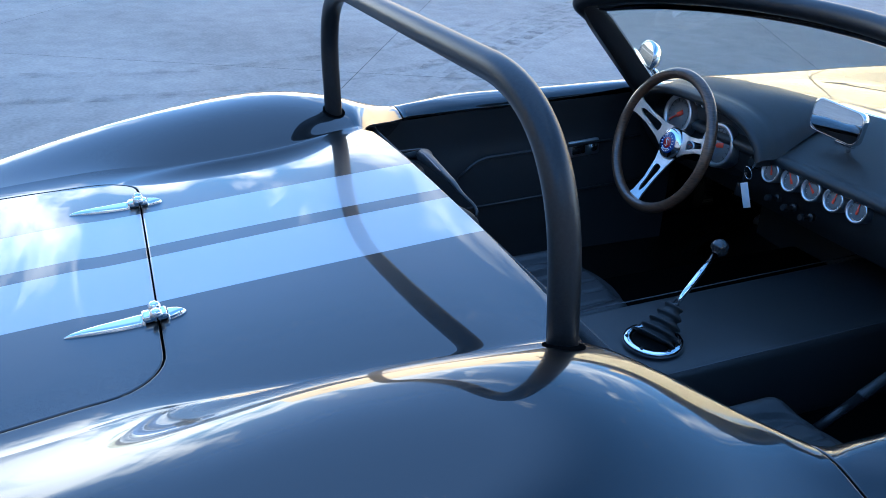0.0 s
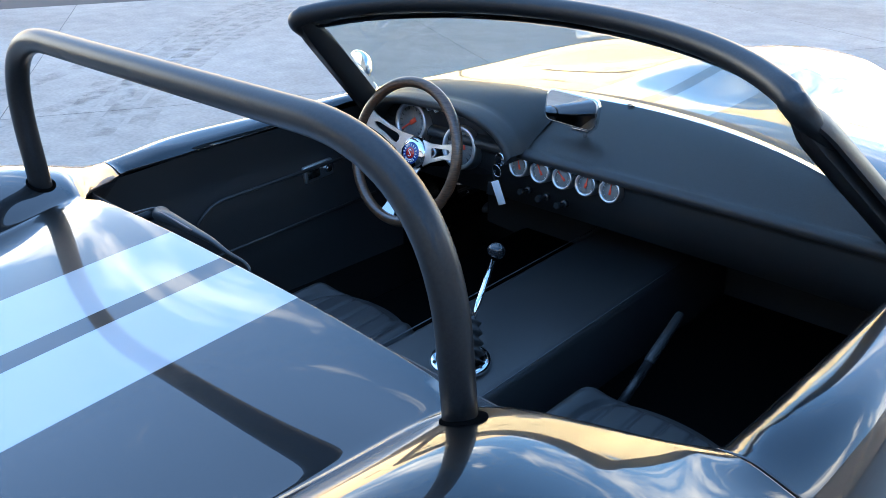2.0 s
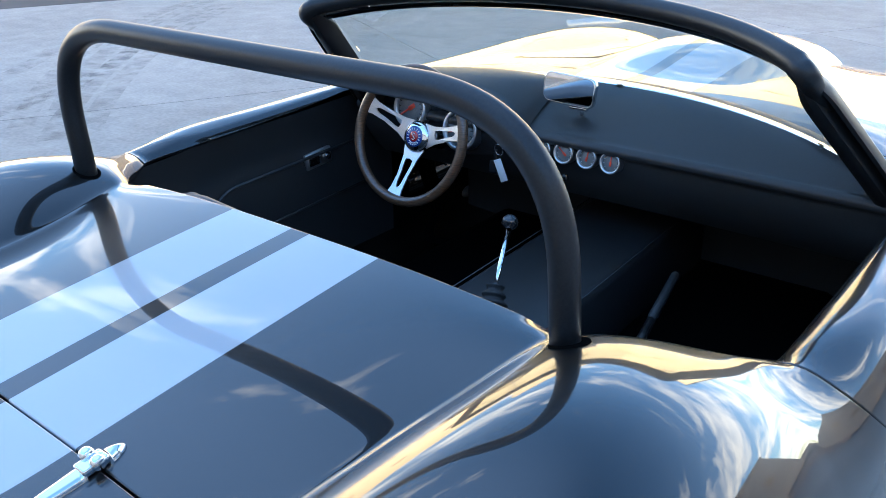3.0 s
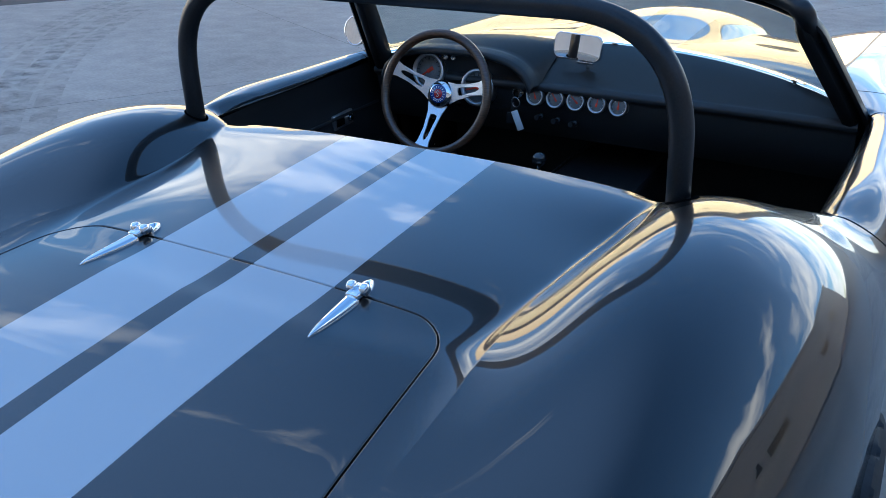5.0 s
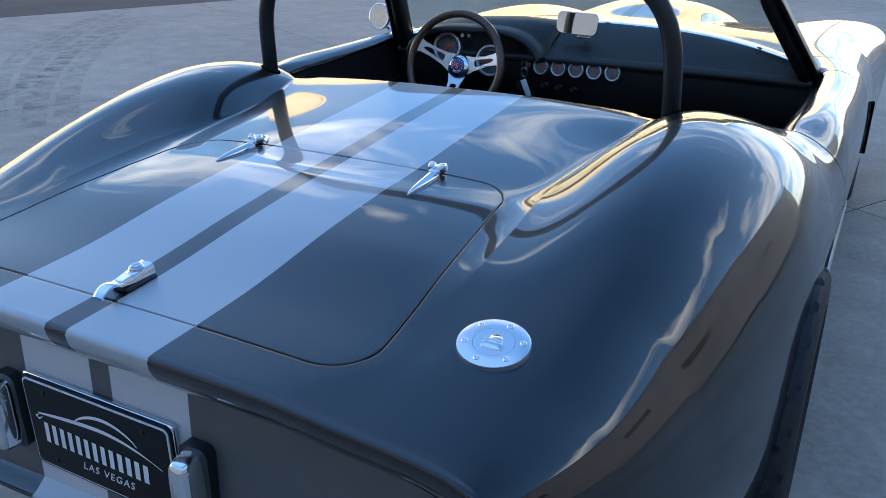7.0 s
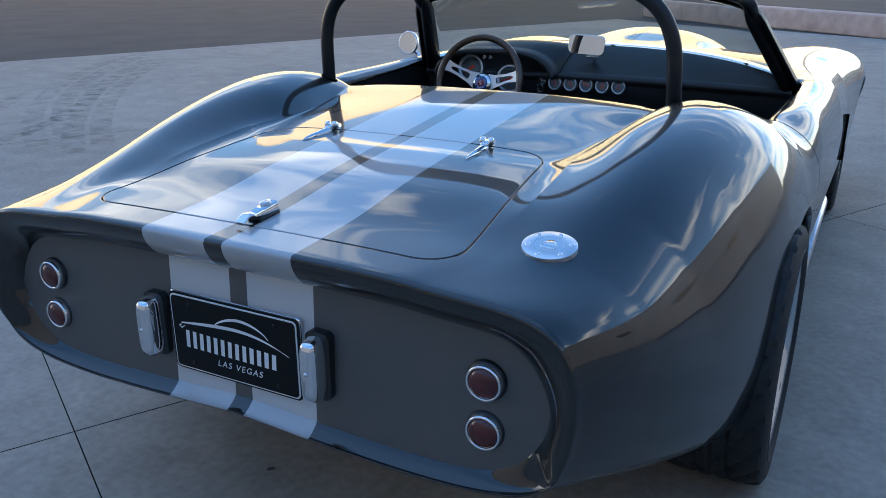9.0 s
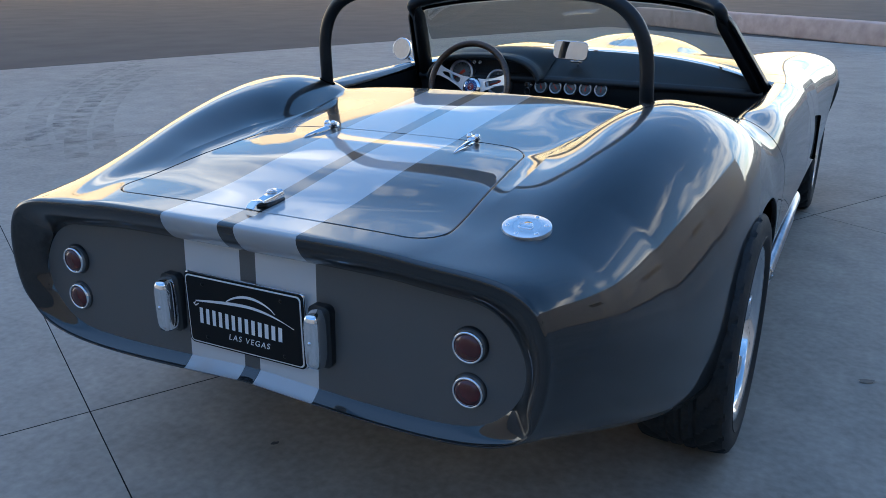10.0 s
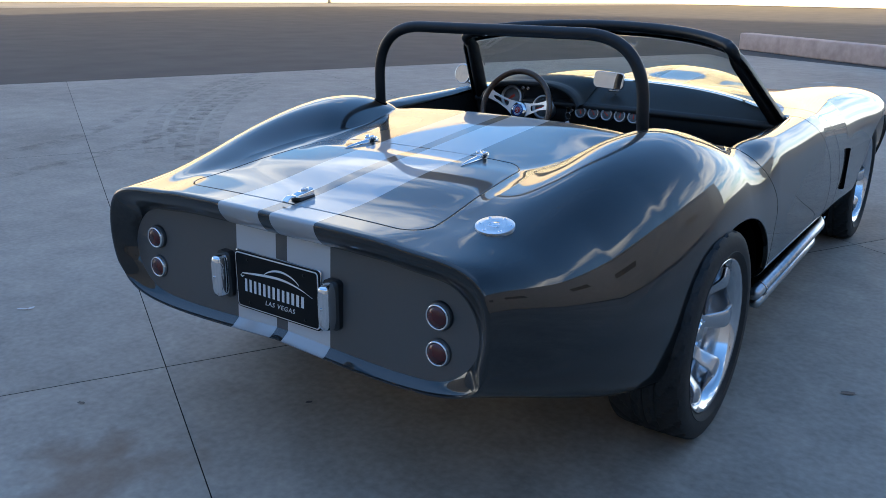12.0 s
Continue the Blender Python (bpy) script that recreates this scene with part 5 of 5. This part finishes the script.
    return m


CONCRETE = concrete_material()
ASPHALT = grain(mat("asphalt", (0.05, 0.05, 0.05), 0.9), 1.1, (0.050, 0.044, 0.041), (0.078, 0.069, 0.063), 0.3, 10, (1, 1, 1))
GRIT = grain(mat("joint_grit", (.022, .021, .020), .95, spec=0.1), 120, (.014, .013, .012), (.035, .032, .030), .3)
ORIGIN = Vector((-0.84, 0.203, 0))
A_DIR, B_DIR = Vector((-0.873, 0.488, 0)), Vector((0.488, 0.873, 0))
SLAB_A, SLAB_B = 4.30, 3.60


def ab(a, b, z=0.0):
    return ORIGIN + A_DIR * a + B_DIR * b + Vector((0, 0, z))


def quad(bm, pts):
    bm.faces.new([bm.verts.new(p) for p in pts])
    return bm


bm = quad(bmesh.new(), [ab(-400, -400, -0.03), ab(-400, 400, -0.03), ab(400, 400, -0.03), ab(400, -400, -0.03)])
tagged(part("ground", bm, ASPHALT, smooth=False), "dark worn asphalt reaching the horizon", "ground", kind="structure")
bm = quad(bmesh.new(), [ab(-18, -18, -0.022), ab(-18, 12.7, -0.022), ab(10.8, 12.7, -0.022), ab(8.0, -18, -0.022)])
pavement = tagged(part("pavement", bm, GRIT, smooth=False), "grey concrete apron of large slabs", "pavement", kind="structure")
A_EDGES = [-17.2, -12.9, -8.6, -4.3, 0, 4.3, 9.7]
B_EDGES = [-18, -14.4, -10.8, -7.2, -3.6, 0, 3.6, 7.2, 10.8, 12.6]
for a0, a1 in zip(A_EDGES, A_EDGES[1:]):
    for b0, b1 in zip(B_EDGES, B_EDGES[1:]):
        bm = bmesh.new()
        g, h = .0015, .0010
        e0, e1 = (a1 + .09 * b0, a1 + .09 * b1) if a1 > 9 else (a1, a1)
        top = [ab(a0 + g + .0008, b0 + h + .0008), ab(a0 + g + .0008, b1 - h - .0008), ab(e1 - g - .0008, b1 - h - .0008), ab(e0 - g - .0008, b0 + h + .0008)]
        mid = [ab(a0 + g, b0 + h, -.004), ab(a0 + g, b1 - h, -.004), ab(e1 - g, b1 - h, -.004), ab(e0 - g, b0 + h, -.004)]
        low = [v + Vector((0, 0, -.018)) for v in mid]
        r = [[bm.verts.new(p) for p in ring] for ring in (top, mid, low)]
        bm.faces.new(r[0])
        for p, q in zip(r, r[1:]):
            for k in range(4):
                bm.faces.new((p[k], q[k], q[(k + 1) % 4], p[(k + 1) % 4]))
        bmesh.ops.recalc_face_normals(bm, faces=bm.faces)
        slab = part("slab", bm, CONCRETE, pavement, smooth=False)
        slab.data.materials.append(GRIT)
        for f in slab.data.polygons:
            f.material_index = 0 if f.normal.z > .5 else 1

# kerb of pale concrete
KERB = grain(mat("pale_kerb", (.5, .37, .31), .85), 5, (.40, .29, .245), (.56, .43, .37), .3, 8)
bm = bmesh.new()
kd = Vector((.775, -.632, 0))
c = Vector((-3.99, 17.98, 0)) + kd * 7.0 + Vector((.632, .775, 0)) * .17
box(bm, (c.x, c.y, .15), (14.0, .34, .36), pose(0, 0, 0, 0, 0, math.degrees(math.atan2(kd.y, kd.x))), .03, 3)
tagged(part("kerb", bm, KERB), "low pale pinkish concrete kerb with chips", "kerb", kind="structure")
# pale far pavement beyond the road
bm = quad(bmesh.new(), [ab(45, -200, -.015), ab(45, 200, -.015), ab(60, 200, -.015), ab(60, -200, -.015)])
tagged(part("pavement", bm, grain(mat("far_concrete", (.2, .19, .18), .9), .8, (.16, .15, .14), (.23, .215, .20), .1), smooth=False), "pale concrete pavement across the road", "pavement", kind="structure")


def mark_material():
    m = mat("tyre_mark", (.05, .05, .052), .85)
    n, l = m.node_tree.nodes, m.node_tree.links
    tc, no, cr = n.new("ShaderNodeTexCoord"), n.new("ShaderNodeTexNoise"), n.new("ShaderNodeValToRGB")
    no.inputs["Scale"].default_value, no.inputs["Detail"].default_value = 7, 6
    cr.color_ramp.elements[0].position, cr.color_ramp.elements[1].position = .42, .75
    cr.color_ramp.elements[1].color = (.32, .32, .32, 1)
    l.new(tc.outputs["Object"], no.inputs["Vector"])
    l.new(no.outputs["Fac"], cr.inputs["Fac"])
    l.new(cr.outputs["Color"], n["Principled BSDF"].inputs["Alpha"])
    return m


MARK = mark_material()


def tyre_mark(cx, cy, r, a0, a1, w):
    bm = bmesh.new()
    prev = None
    for a in np.linspace(radians(a0), radians(a1), 40):
        cur = [bm.verts.new((cx + q * math.cos(a), cy + q * math.sin(a), .003)) for q in (r - w / 2, r + w / 2)]
        if prev:
            bm.faces.new((prev[0], prev[1], cur[1], cur[0]))
        prev = cur
    tagged(part("tyre_mark", bm, MARK, smooth=False), "faint curved black tyre mark on concrete", "tyre mark", "tyre marks", "stuff")


for cx, cy, r, a0, a1 in ((1.25, 11.28, 10.23, -158, -122), (1.25, 11.28, 10.02, -156, -124), (4.53, 13.54, 13.75, -150, -127), (4.53, 13.54, 13.55, -149, -128), (-9.0, 1.0, 4.0, -40, 50), (-9.0, 1.0, 4.7, -35, 55)):
    tyre_mark(cx, cy, r, a0, a1, .16)

OIL = mat("oil_spot", (.03, .03, .031), .5)
CHALK = mat("white_spot", (.6, .6, .6), .8)


def spot(name, label, cx, cy, rx, ry, turn, material, seed):
    """A small flat blotch with an uneven edge."""
    rng = random.Random(seed)
    bm = bmesh.new()
    m = Matrix.Translation((cx, cy, .0035)) @ pose(0, 0, 0, 0, 0, turn)
    vs = []
    for k in range(18):
        a = 2 * math.pi * k / 18
        q = rng.uniform(.72, 1.12)
        vs.append(bm.verts.new(m @ Vector((rx * q * math.cos(a), ry * q * math.sin(a), 0))))
    bm.faces.new(vs)
    tagged(part(name, bm, material, smooth=False), label, "stain", "spots on the concrete", "stuff")


spot("oil_spot", "small dark oil spot on concrete", 1.215, 1.45, .028, .014, 25, OIL, 1)
spot("oil_spot", "small dark oil spot on concrete", -.234, .314, .012, .008, 60, OIL, 2)
spot("oil_spot", "small dark oil spot on concrete", -.837, -.132, .016, .008, 15, OIL, 3)
spot("paint_spot", "small white paint spot on concrete", -1.785, .19, .026, .009, 40, CHALK, 4)
spot("paint_spot", "small white paint spot on concrete", -1.765, .215, .010, .018, 20, CHALK, 5)
spot("paint_spot", "pale paint scrawl on concrete", -.92, 11.62, .17, .018, 0, CHALK, 6)

# ---- buildings round the yard ----
STUCCO = grain(mat("cream_stucco", (0.6, 0.5, 0.36), 0.9), 2.0, (0.60, 0.50, 0.35), (0.68, 0.57, 0.42), 0.2)
BROWN = grain(mat("tan_stucco", (0.50, 0.47, 0.43), 0.9), 2.0, (0.46, 0.43, 0.395), (0.54, 0.51, 0.47), 0.2)
PANE = mat("dark_window", (.02, .022, .025), .08)


def block(label, c, size, rot, material, win=0.0):
    """A plain building of walls, parapet and a row of windows on its long face towards the yard."""
    e = thing("building", label, "building", c, kind="structure")
    e.rotation_euler = (0, 0, radians(rot))
    part("wall", box(bmesh.new(), (0, 0, size[2] / 2), size, None, .05, 1), material, e, smooth=False)
    part("parapet", box(bmesh.new(), (0, 0, size[2] + .12), (size[0] + .3, size[1] + .3, .3), None, .04, 1), material, e, smooth=False)
    if win:
        k = -size[0] / 2 + win
        while k < size[0] / 2 - win:
            part("window", box(bmesh.new(), (k, -size[1] / 2 - .01, size[2] * .55), (win * .28, .06, .7), None, .02, 1), PANE, e, smooth=False)
            k += win
    return e


block("greyish tan stucco building beside the yard", (17.5, -26, 0), (100, 10, 5.6), -90, BROWN, 5.0)
# the next block is an unseen addition that holds off sun and low sky
block("unseen greyish tan building added behind the yard to shade it", (2, -17, 0), (64, 8, 9.0), 180, BROWN, 0.0)
block("sunlit cream stucco building across the road", (-56.6, 24.2, 0), (50, 6, 12.5), 49.2, STUCCO, 7.0)
block("taller sunlit cream stucco building across the road", (-31.6, 53.5, 0), (27, 6, 17.0), 49.2, STUCCO, 7.0)
block("sunlit cream stucco building down the road", (-15, 66, 0), (26, 10, 18.5), 0, STUCCO, 7.0)
